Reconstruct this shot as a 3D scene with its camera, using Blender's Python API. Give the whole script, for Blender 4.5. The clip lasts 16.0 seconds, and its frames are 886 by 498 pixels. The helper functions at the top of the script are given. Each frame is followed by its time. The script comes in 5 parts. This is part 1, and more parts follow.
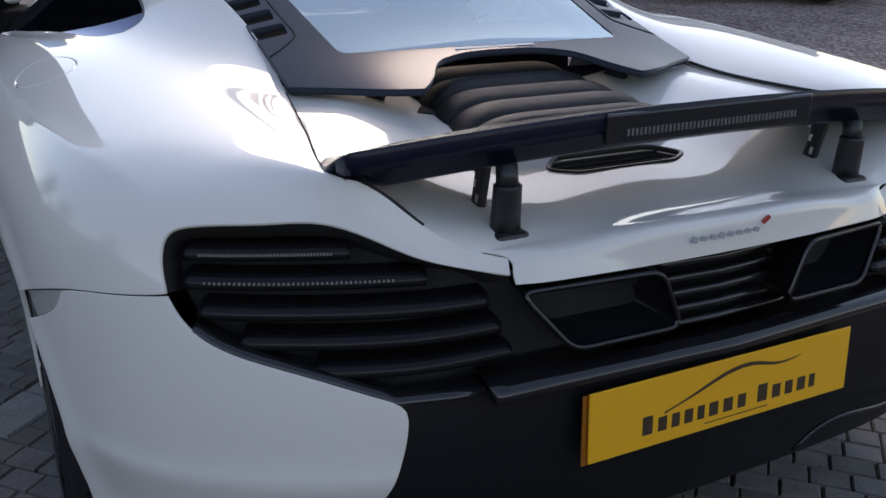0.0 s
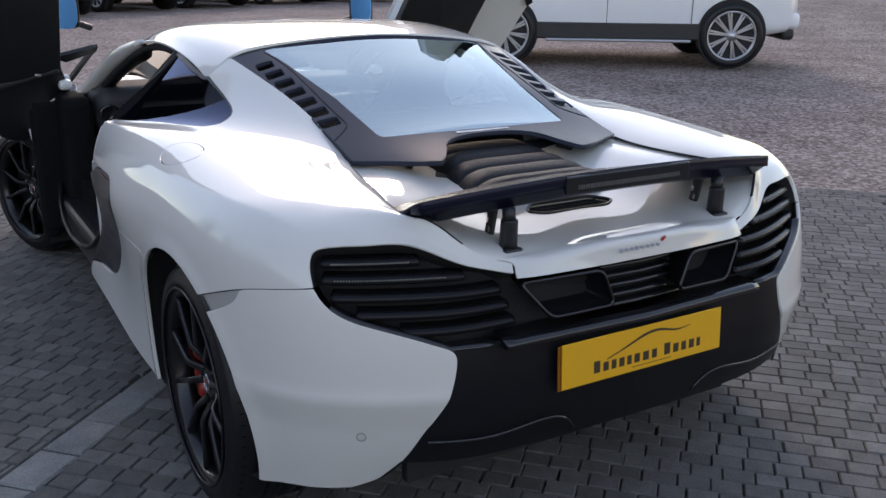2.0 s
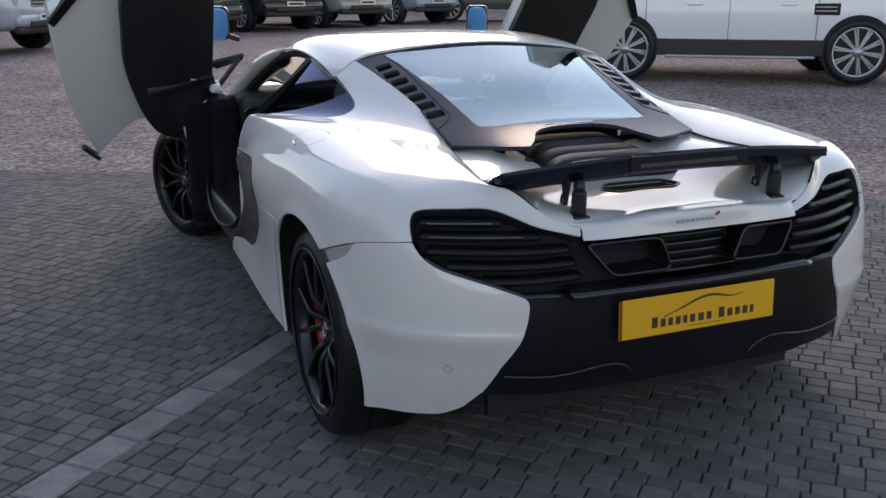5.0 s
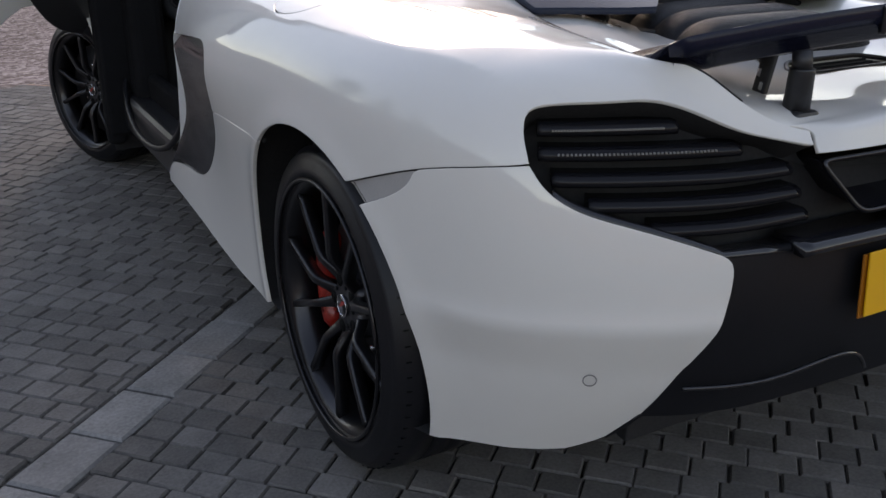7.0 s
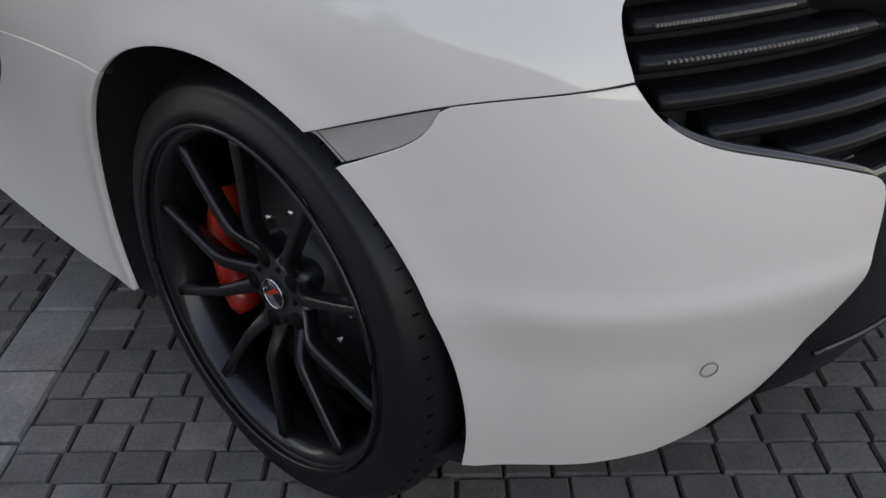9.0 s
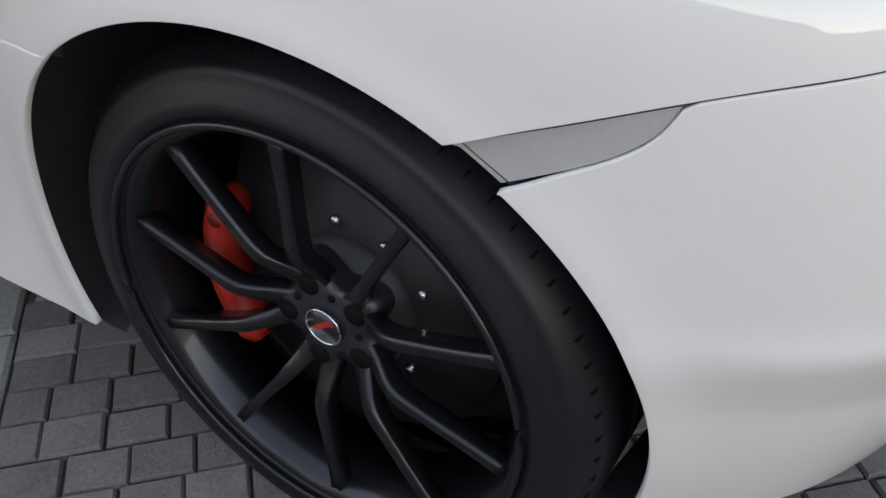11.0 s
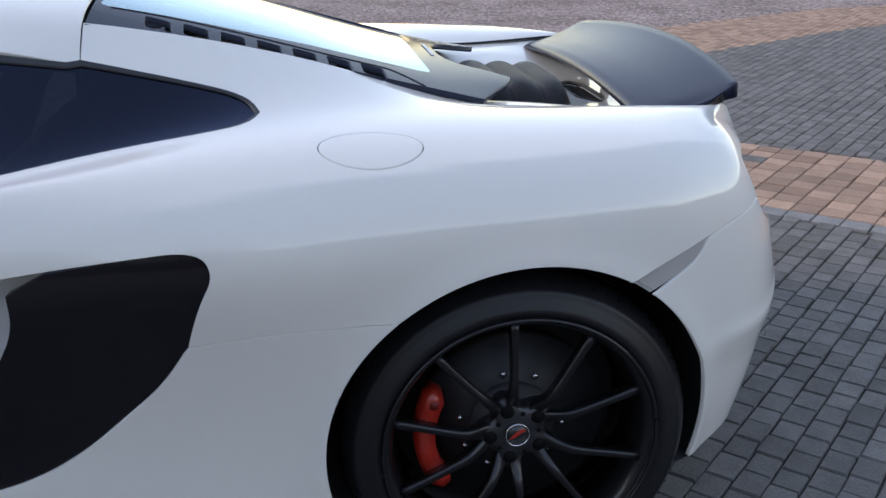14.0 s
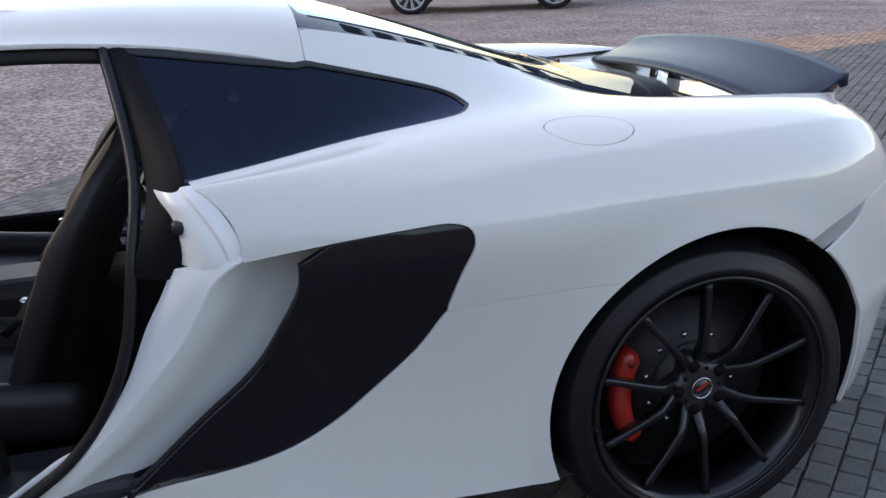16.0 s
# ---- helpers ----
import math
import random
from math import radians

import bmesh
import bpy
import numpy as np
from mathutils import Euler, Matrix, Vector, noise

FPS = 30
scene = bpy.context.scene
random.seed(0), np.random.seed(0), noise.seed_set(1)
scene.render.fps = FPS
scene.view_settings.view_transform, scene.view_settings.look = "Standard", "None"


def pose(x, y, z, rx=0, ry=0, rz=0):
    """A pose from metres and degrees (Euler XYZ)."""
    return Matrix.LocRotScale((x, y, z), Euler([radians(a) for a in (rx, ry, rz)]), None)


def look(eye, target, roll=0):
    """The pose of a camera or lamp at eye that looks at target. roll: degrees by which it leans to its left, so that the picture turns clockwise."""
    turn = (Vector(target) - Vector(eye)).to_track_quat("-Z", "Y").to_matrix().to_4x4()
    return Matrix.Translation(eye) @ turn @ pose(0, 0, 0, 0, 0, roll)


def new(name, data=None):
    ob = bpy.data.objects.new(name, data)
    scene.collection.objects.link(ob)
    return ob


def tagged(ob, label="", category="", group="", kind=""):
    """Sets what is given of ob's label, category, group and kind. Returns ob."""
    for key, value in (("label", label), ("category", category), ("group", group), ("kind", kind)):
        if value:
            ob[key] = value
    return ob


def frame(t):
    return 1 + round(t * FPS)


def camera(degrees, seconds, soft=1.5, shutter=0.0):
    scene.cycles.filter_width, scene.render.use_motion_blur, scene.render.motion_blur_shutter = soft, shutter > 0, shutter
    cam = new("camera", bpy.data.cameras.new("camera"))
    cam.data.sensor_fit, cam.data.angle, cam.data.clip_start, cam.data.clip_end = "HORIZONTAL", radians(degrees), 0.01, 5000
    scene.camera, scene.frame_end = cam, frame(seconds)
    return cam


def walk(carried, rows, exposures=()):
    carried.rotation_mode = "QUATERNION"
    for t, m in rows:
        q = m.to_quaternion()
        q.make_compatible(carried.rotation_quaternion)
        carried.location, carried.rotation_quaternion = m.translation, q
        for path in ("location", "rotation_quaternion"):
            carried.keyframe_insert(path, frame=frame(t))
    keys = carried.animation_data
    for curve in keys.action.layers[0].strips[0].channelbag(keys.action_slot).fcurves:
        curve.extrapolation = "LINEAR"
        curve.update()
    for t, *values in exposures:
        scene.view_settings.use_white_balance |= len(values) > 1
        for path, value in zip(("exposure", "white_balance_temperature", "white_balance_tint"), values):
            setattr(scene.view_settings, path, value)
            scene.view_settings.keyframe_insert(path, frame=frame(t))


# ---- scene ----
cam = camera(52.1, 16.0)
PATH = [
    (0, (-0.951, -1.605, 1.216), (-0.102, 0.06, 0.505), 0.8),
    (0.5, (-1.2, -1.734, 1.273), (-0.283, -0.102, 0.568), 0.7),
    (1, (-1.359, -1.925, 1.316), (-0.401, -0.312, 0.624), 0.8),
    (1.5, (-1.461, -2.163, 1.377), (-0.482, -0.545, 0.725), 0.8),
    (2, (-1.496, -2.215, 1.408), (-0.507, -0.581, 0.814), 0.7),
    (2.5, (-1.558, -2.429, 1.425), (-0.58, -0.773, 0.878), 0.7),
    (3, (-1.621, -2.562, 1.442), (-0.749, -0.828, 0.957), 0.6),
    (3.2, (-1.635, -2.608, 1.445), (-0.824, -0.837, 0.993), 0.6),
    (5.3, (-1.583, -2.631, 1.366), (-0.831, -0.87, 0.786), 0.3),
    (5.5, (-1.563, -2.536, 1.352), (-0.798, -0.787, 0.755), 0.3),
    (6, (-1.571, -2.235, 1.281), (-0.763, -0.517, 0.652), 0.2),
    (6.5, (-1.579, -1.926, 1.193), (-0.744, -0.24, 0.516), -0.0),
    (7, (-1.506, -1.568, 1.114), (-0.618, 0.07, 0.386), -0.2),
    (7.5, (-1.439, -1.243, 1.041), (-0.503, 0.334, 0.243), -0.8),
    (8, (-1.475, -1.01, 1.057), (-0.424, 0.436, 0.16), -1.8),
    (8.5, (-1.497, -0.984, 1.046), (-0.316, 0.326, 0.102), -1.4),
    (8.7, (-1.503, -0.974, 1.051), (-0.293, 0.288, 0.081), -1.4),
    (10.8, (-1.424, -0.554, 1.011), (-0.159, 0.386, -0.22), -1.3),
    (11, (-1.432, -0.501, 1.016), (-0.106, 0.34, -0.222), -1.2),
    (11.5, (-1.522, -0.376, 1.065), (-0.048, 0.208, -0.155), -0.9),
    (12, (-1.667, -0.257, 1.18), (-0.097, 0.091, -0.009), -1.4),
    (12.5, (-1.913, -0.179, 1.247), (-0.226, 0.009, 0.189), -1.6),
    (13, (-2.032, -0.028, 1.288), (-0.26, -0.012, 0.361), -1.8),
    (13.5, (-2.178, 0.163, 1.303), (-0.347, 0.006, 0.513), -2.0),
    (14, (-2.356, 0.343, 1.312), (-0.511, 0.077, 0.588), -2.2),
    (14.5, (-2.507, 0.525, 1.344), (-0.665, 0.203, 0.635), -2.2),
    (15, (-2.653, 0.74, 1.366), (-0.819, 0.344, 0.674), -2.4),
    (15.5, (-2.66, 0.898, 1.36), (-0.832, 0.428, 0.699), -2.6),
    (16, (-2.437, 0.946, 1.266), (-0.6, 0.482, 0.626), -2.9),
]
EXPOSURES = [(0.0, 0.9, 8000, 25), (2.0, 1.2, 8300, 25), (3.2, 1.2, 8300, 25), (5.4, 1.0, 8300, 25), (6.5, 1.05, 8800, 26), (8.0, 1.5, 10100, 28), (8.7, 1.55, 10200, 28), (10.8, 2.15, 10300, 27), (11.5, 2.25, 9800, 26), (12.0, 1.95, 9200, 25), (12.5, 1.65, 8800, 24), (13.5, 1.55, 8300, 24), (16.0, 1.65, 8200, 24)]
walk(cam, [(t, look(eye, target, roll)) for t, eye, target, roll in PATH], EXPOSURES)

# ---- light ----
world = bpy.data.worlds.new("sky")
scene.world = world
world.use_nodes = True
_nt = world.node_tree
_sky = _nt.nodes.new("ShaderNodeTexSky")
_sky.sky_type = "NISHITA"
_sky.sun_disc = False
_sky.sun_elevation, _sky.sun_rotation = radians(25), radians(25)
_sky.air_density, _sky.dust_density, _sky.ozone_density = 1.3, 0.2, 2.0
_nt.nodes["Background"].inputs["Strength"].default_value = 0.15
_nt.links.new(_sky.outputs["Color"], _nt.nodes["Background"].inputs["Color"])
sun = new("sun", bpy.data.lights.new("sun", "SUN"))
sun.data.energy, sun.data.angle, sun.data.color = 0.5, radians(20), (1.0, 0.97, 0.93)
sun.matrix_world = look((3.86, 8.28, 4.26), (0, 0, 0))

# ---- materials ----
def material(name, color, rough=0.5, metal=0.0, coat=0.0, spec=0.5, vary=0.0, scale=8.0, bump=0.0, bump_scale=60.0, random_tint=0.0, island=False):
    m = bpy.data.materials.new(name)
    m.use_nodes = True
    nt = m.node_tree
    b = nt.nodes["Principled BSDF"]
    b.inputs["Base Color"].default_value = (*color, 1)
    b.inputs["Roughness"].default_value = rough
    b.inputs["Metallic"].default_value = metal
    b.inputs["Coat Weight"].default_value = coat
    b.inputs["Coat Roughness"].default_value = 0.03
    b.inputs["Specular IOR Level"].default_value = spec
    co = nt.nodes.new("ShaderNodeTexCoord")
    if vary or random_tint:
        n1 = nt.nodes.new("ShaderNodeTexNoise")
        n1.inputs["Scale"].default_value, n1.inputs["Detail"].default_value = scale, 6
        nt.links.new(co.outputs["Object"], n1.inputs["Vector"])
        n2 = nt.nodes.new("ShaderNodeTexNoise")
        n2.inputs["Scale"].default_value, n2.inputs["Detail"].default_value = scale * 9, 3
        nt.links.new(co.outputs["Object"], n2.inputs["Vector"])
        add = nt.nodes.new("ShaderNodeMath")
        nt.links.new(n1.outputs["Fac"], add.inputs[0])
        nt.links.new(n2.outputs["Fac"], add.inputs[1])
        rng = nt.nodes.new("ShaderNodeMapRange")
        rng.inputs["From Min"].default_value, rng.inputs["From Max"].default_value = 0.6, 1.4
        rng.inputs["To Min"].default_value, rng.inputs["To Max"].default_value = 1 - vary, 1 + vary
        nt.links.new(add.outputs[0], rng.inputs["Value"])
        value = rng.outputs["Result"]
        if random_tint:
            geo = nt.nodes.new("ShaderNodeNewGeometry" if island else "ShaderNodeObjectInfo")
            r2 = nt.nodes.new("ShaderNodeMapRange")
            r2.inputs["To Min"].default_value, r2.inputs["To Max"].default_value = 1 - random_tint, 1 + random_tint
            nt.links.new(geo.outputs["Random Per Island" if island else "Random"], r2.inputs["Value"])
            mul = nt.nodes.new("ShaderNodeMath")
            mul.operation = "MULTIPLY"
            nt.links.new(value, mul.inputs[0])
            nt.links.new(r2.outputs["Result"], mul.inputs[1])
            value = mul.outputs[0]
        hsv = nt.nodes.new("ShaderNodeHueSaturation")
        hsv.inputs["Color"].default_value = (*color, 1)
        nt.links.new(value, hsv.inputs["Value"])
        nt.links.new(hsv.outputs["Color"], b.inputs["Base Color"])
    if bump:
        nb = nt.nodes.new("ShaderNodeTexNoise")
        nb.inputs["Scale"].default_value, nb.inputs["Detail"].default_value = bump_scale, 5
        nt.links.new(co.outputs["Object"], nb.inputs["Vector"])
        bp = nt.nodes.new("ShaderNodeBump")
        bp.inputs["Strength"].default_value, bp.inputs["Distance"].default_value = bump, 0.004
        nt.links.new(nb.outputs["Fac"], bp.inputs["Height"])
        nt.links.new(bp.outputs["Normal"], b.inputs["Normal"])
    return m


def glass(name, color, rough=0.0, ior=1.5, sheen=(0.0, 1.0), gloss=(1, 1, 1)):
    """A thin pane: tinted see-through, with a mirror gloss that grows towards grazing."""
    m = bpy.data.materials.new(name)
    m.use_nodes = True
    nt = m.node_tree
    nt.nodes.remove(nt.nodes["Principled BSDF"])
    clear, mirror, mix = nt.nodes.new("ShaderNodeBsdfTransparent"), nt.nodes.new("ShaderNodeBsdfGlossy"), nt.nodes.new("ShaderNodeMixShader")
    clear.inputs["Color"].default_value = (*color, 1)
    mirror.inputs["Color"].default_value, mirror.inputs["Roughness"].default_value = (*gloss, 1), rough
    fr, mad = nt.nodes.new("ShaderNodeFresnel"), nt.nodes.new("ShaderNodeMath")
    fr.inputs["IOR"].default_value = ior
    mad.operation, mad.use_clamp = "MULTIPLY_ADD", True
    mad.inputs[1].default_value, mad.inputs[2].default_value = sheen[1], sheen[0]
    nt.links.new(fr.outputs["Fac"], mad.inputs[0])
    nt.links.new(mad.outputs[0], mix.inputs["Fac"])
    nt.links.new(clear.outputs[0], mix.inputs[1])
    nt.links.new(mirror.outputs[0], mix.inputs[2])
    nt.links.new(mix.outputs[0], nt.nodes["Material Output"].inputs["Surface"])
    return m


WHITE = material("pearl_white_paint", (0.715, 0.685, 0.64), 0.5, 0.0, 1.0, 0.2, vary=0.012, scale=3.0)
WHITE.node_tree.nodes["Principled BSDF"].inputs["Coat IOR"].default_value = 1.6
INNER_WHITE = material("white_door_jamb_paint", (0.84, 0.84, 0.82), 0.35, 0.0, 0.6)
GLOSS = material("gloss_black", (0.012, 0.012, 0.014), 0.14, 0.0, 0.3)
SATIN = material("satin_black_plastic", (0.016, 0.016, 0.018), 0.42, vary=0.15, scale=20, bump=0.1, bump_scale=600)
LINING = material("black_cabin_lining", (0.012, 0.012, 0.013), 0.9, spec=0.06, vary=0.2, scale=12)
MATT = material("matt_black_liner", (0.032, 0.032, 0.034), 0.9, spec=0.15, vary=0.2, scale=15)
CARBON = material("lacquered_carbon", (0.009, 0.011, 0.025), 0.24, 0.0, 0.0, 0.24, vary=0.2, scale=200)
RUBBER = material("tyre_rubber", (0.009, 0.009, 0.011), 0.42, spec=0.34, vary=0.25, scale=14, bump=0.08, bump_scale=200)
ALLOY = material("satin_dark_alloy", (0.020, 0.020, 0.023), 0.30, 0.6, 0.3, vary=0.1, scale=20)
RED = material("red_caliper_paint", (0.46, 0.024, 0.013), 0.35, 0.0, 0.4)
DISC = material("brake_disc", (0.025, 0.025, 0.027), 0.5, 0.5, vary=0.2, scale=30)
STEEL = material("bright_steel", (0.55, 0.55, 0.56), 0.25, 1.0)
CHROME = material("chrome", (0.75, 0.75, 0.77), 0.08, 1.0)
YELLOW = material("yellow_plate", (0.88, 0.42, 0.014), 0.45, 0.0, 0.1, vary=0.02, scale=10)
INK = material("dark_print", (0.05, 0.03, 0.015), 0.5)
PALE_INK = material("pale_print", (0.62, 0.66, 0.68), 0.5)
LEATHER = material("black_leather", (0.018, 0.018, 0.020), 0.5, vary=0.2, scale=12, bump=0.2, bump_scale=150)
DASH = material("grey_dash_leather", (0.035, 0.037, 0.042), 0.55, vary=0.15, scale=12, bump=0.2, bump_scale=150)
GREY_TRIM = material("grey_trim", (0.022, 0.022, 0.024), 0.55, vary=0.1)
TINT = glass("tinted_glass", (0.018, 0.024, 0.032), ior=1.5, gloss=(0.5, 0.6, 0.9))
REAR_TINT = glass("reflective_tinted_glass", (0.30, 0.42, 0.44), 0.02, 1.55, (0.22, 1.2), (0.74, 0.93, 1.0))
CLEAR = glass("clear_glass", (0.80, 0.88, 0.87))
LENS = glass("clear_lens", (0.85, 0.85, 0.85), 0.08)
# film tint and the reflected sky's blue are both put into this colour
BLUE_MIRROR = material("blue_mirror_glass", (0.12, 0.50, 1.0), 0.32, 0.8)


# ---- building helpers ----
def mesh_object(name, verts, faces, mat, parent=None, label="", smooth=True, normals=None):
    me = bpy.data.meshes.new(name)
    me.from_pydata([tuple(map(float, v)) for v in verts], [], [tuple(map(int, f)) for f in faces])
    me.materials.append(mat)
    if smooth:
        me.polygons.foreach_set("use_smooth", [True] * len(me.polygons))
    if normals is not None:
        me.normals_split_custom_set_from_vertices([tuple(map(float, n)) for n in normals])
    ob = new(name, me)
    if parent is not None:
        ob.parent = parent
    if label:
        ob["label"] = label
    return ob


def part(name, bm, mat, parent=None, label="", smooth=False):
    me = bpy.data.meshes.new(name)
    bmesh.ops.recalc_face_normals(bm, faces=bm.faces[:])
    bm.to_mesh(me)
    bm.free()
    me.materials.append(mat)
    if smooth:
        me.polygons.foreach_set("use_smooth", [True] * len(me.polygons))
    ob = new(name, me)
    if parent is not None:
        ob.parent = parent
    if label:
        ob["label"] = label
    return ob


def box_bm(size, at=(0, 0, 0), bevel=0.0, seg=2, turn=(0, 0, 0), bm=None):
    bm = bm or bmesh.new()
    m = pose(*at, *turn) @ Matrix.Diagonal((*size, 1))
    got = bmesh.ops.create_cube(bm, size=1, matrix=m)
    if bevel:
        vs = set(got["verts"])
        edges = [e for e in bm.edges if e.verts[0] in vs and e.verts[1] in vs]
        bmesh.ops.bevel(bm, geom=edges, offset=bevel, segments=seg, profile=0.5, affect="EDGES")
    return bm


def weights(k, t):
    """Natural cubic spline through k evenly numbered knots: the weight of each knot at each t."""
    t = np.clip(np.asarray(t, float), 0, k - 1)
    if k == 2:
        return np.stack([1 - t, t], 1)
    a = np.eye(k)
    b = np.zeros((k, k))
    for i in range(1, k - 1):
        a[i, i - 1: i + 2] = 1, 4, 1
        b[i, i - 1: i + 2] = 6, -12, 6
    d = np.linalg.solve(a, b)
    i = np.minimum(t.astype(int), k - 2)
    f = (t - i)[:, None]
    e = np.eye(k)
    return (1 - f) * e[i] + f * e[i + 1] + ((1 - f) ** 3 - (1 - f)) / 6 * d[i] + (f ** 3 - f) / 6 * d[i + 1]


def curve(points, n=24):
    """A smooth line through points, evenly spread."""
    p = np.array(points, float)
    if len(p) == 2:
        return p[0] + np.linspace(0, 1, n)[:, None] * (p[1] - p[0])
    s = np.r_[0, np.cumsum(np.linalg.norm(np.diff(p, axis=0), axis=1))]
    k = len(p)
    a, b = np.eye(k), np.zeros((k, p.shape[1]))
    for i in range(1, k - 1):
        h0, h1 = s[i] - s[i - 1], s[i + 1] - s[i]
        a[i, i - 1: i + 2] = h0, 2 * (h0 + h1), h1
        b[i] = 6 * ((p[i + 1] - p[i]) / h1 - (p[i] - p[i - 1]) / h0)
    m = np.linalg.solve(a, b)
    t = np.linspace(0, s[-1], n)
    i = np.clip(np.searchsorted(s, t) - 1, 0, k - 2)
    h = (s[i + 1] - s[i])[:, None]
    f = ((t - s[i]) / h[:, 0])[:, None]
    return (1 - f) * p[i] + f * p[i + 1] + h * h / 6 * (((1 - f) ** 3 - (1 - f)) * m[i] + (f ** 3 - f) * m[i + 1])


def inside(poly, pts):
    """Which points lie inside a closed outline."""
    x, y = pts[:, 0], pts[:, 1]
    hit = np.zeros(len(pts), bool)
    for (x0, y0), (x1, y1) in zip(poly, np.roll(poly, -1, 0)):
        if y0 != y1:
            hit ^= ((y0 > y) != (y1 > y)) & (x < (x1 - x0) * (y - y0) / (y1 - y0) + x0)
    return hit


class Skin:
    """A smooth surface through rails that share their stations."""

    def __init__(self, rails):
        self.net = np.array(rails, float)
        self.nv, self.nu = self.net.shape[:2]
        self.gu, self.gv = [g.ravel() for g in np.meshgrid(np.linspace(0, self.nu - 1, 40 * self.nu), np.linspace(0, self.nv - 1, 30 * self.nv))]
        self.grid = self.at(self.gu, self.gv)

    def at(self, u, v):
        return np.einsum("nr,rsd,ns->nd", weights(self.nv, np.atleast_1d(v)), self.net, weights(self.nu, np.atleast_1d(u)))

    def normal(self, u, v, e=0.01):
        u, v = np.clip(u, e, self.nu - 1 - e), np.clip(v, e, self.nv - 1 - e)
        n = np.cross(self.at(u + e, v) - self.at(u - e, v), self.at(u, v + e) - self.at(u, v - e))
        return n / np.linalg.norm(n, axis=1)[:, None]

    def find(self, axes, pts, u=(0, 99), v=(0, 99)):
        """The (u, v) of points given by two of their coordinates, within a stretch of the surface."""
        ok = (self.gu >= u[0]) & (self.gu <= u[1]) & (self.gv >= v[0]) & (self.gv <= v[1])
        g, gu, gv = self.grid[ok][:, axes], self.gu[ok], self.gv[ok]
        out = []
        for p in np.atleast_2d(pts):
            k = np.argmin(((g - p) ** 2).sum(1))
            q = np.array([gu[k], gv[k]])
            for _ in range(4):
                at = lambda q: self.at(q[:1], q[1:])[0][axes]
                r = p - at(q)
                j = np.stack([(at(q + d) - at(q - d)) / 0.02 for d in (np.array([0.01, 0]), np.array([0, 0.01]))], 1)
                step = np.linalg.lstsq(j, r, rcond=1e-3)[0]
                q = np.clip(q + np.clip(step, -0.2, 0.2), [0, 0], [self.nu - 1, self.nv - 1])
            out.append(q)
        return np.array(out)


from mathutils.geometry import delaunay_2d_cdt


def tidy(line, least=1e-4):
    keep = [line[0]]
    for p in line[1:]:
        if np.hypot(*(p - keep[-1])) > least:
            keep.append(p)
    if np.hypot(*(keep[0] - keep[-1])) < least:
        keep.pop()
    return np.array(keep)


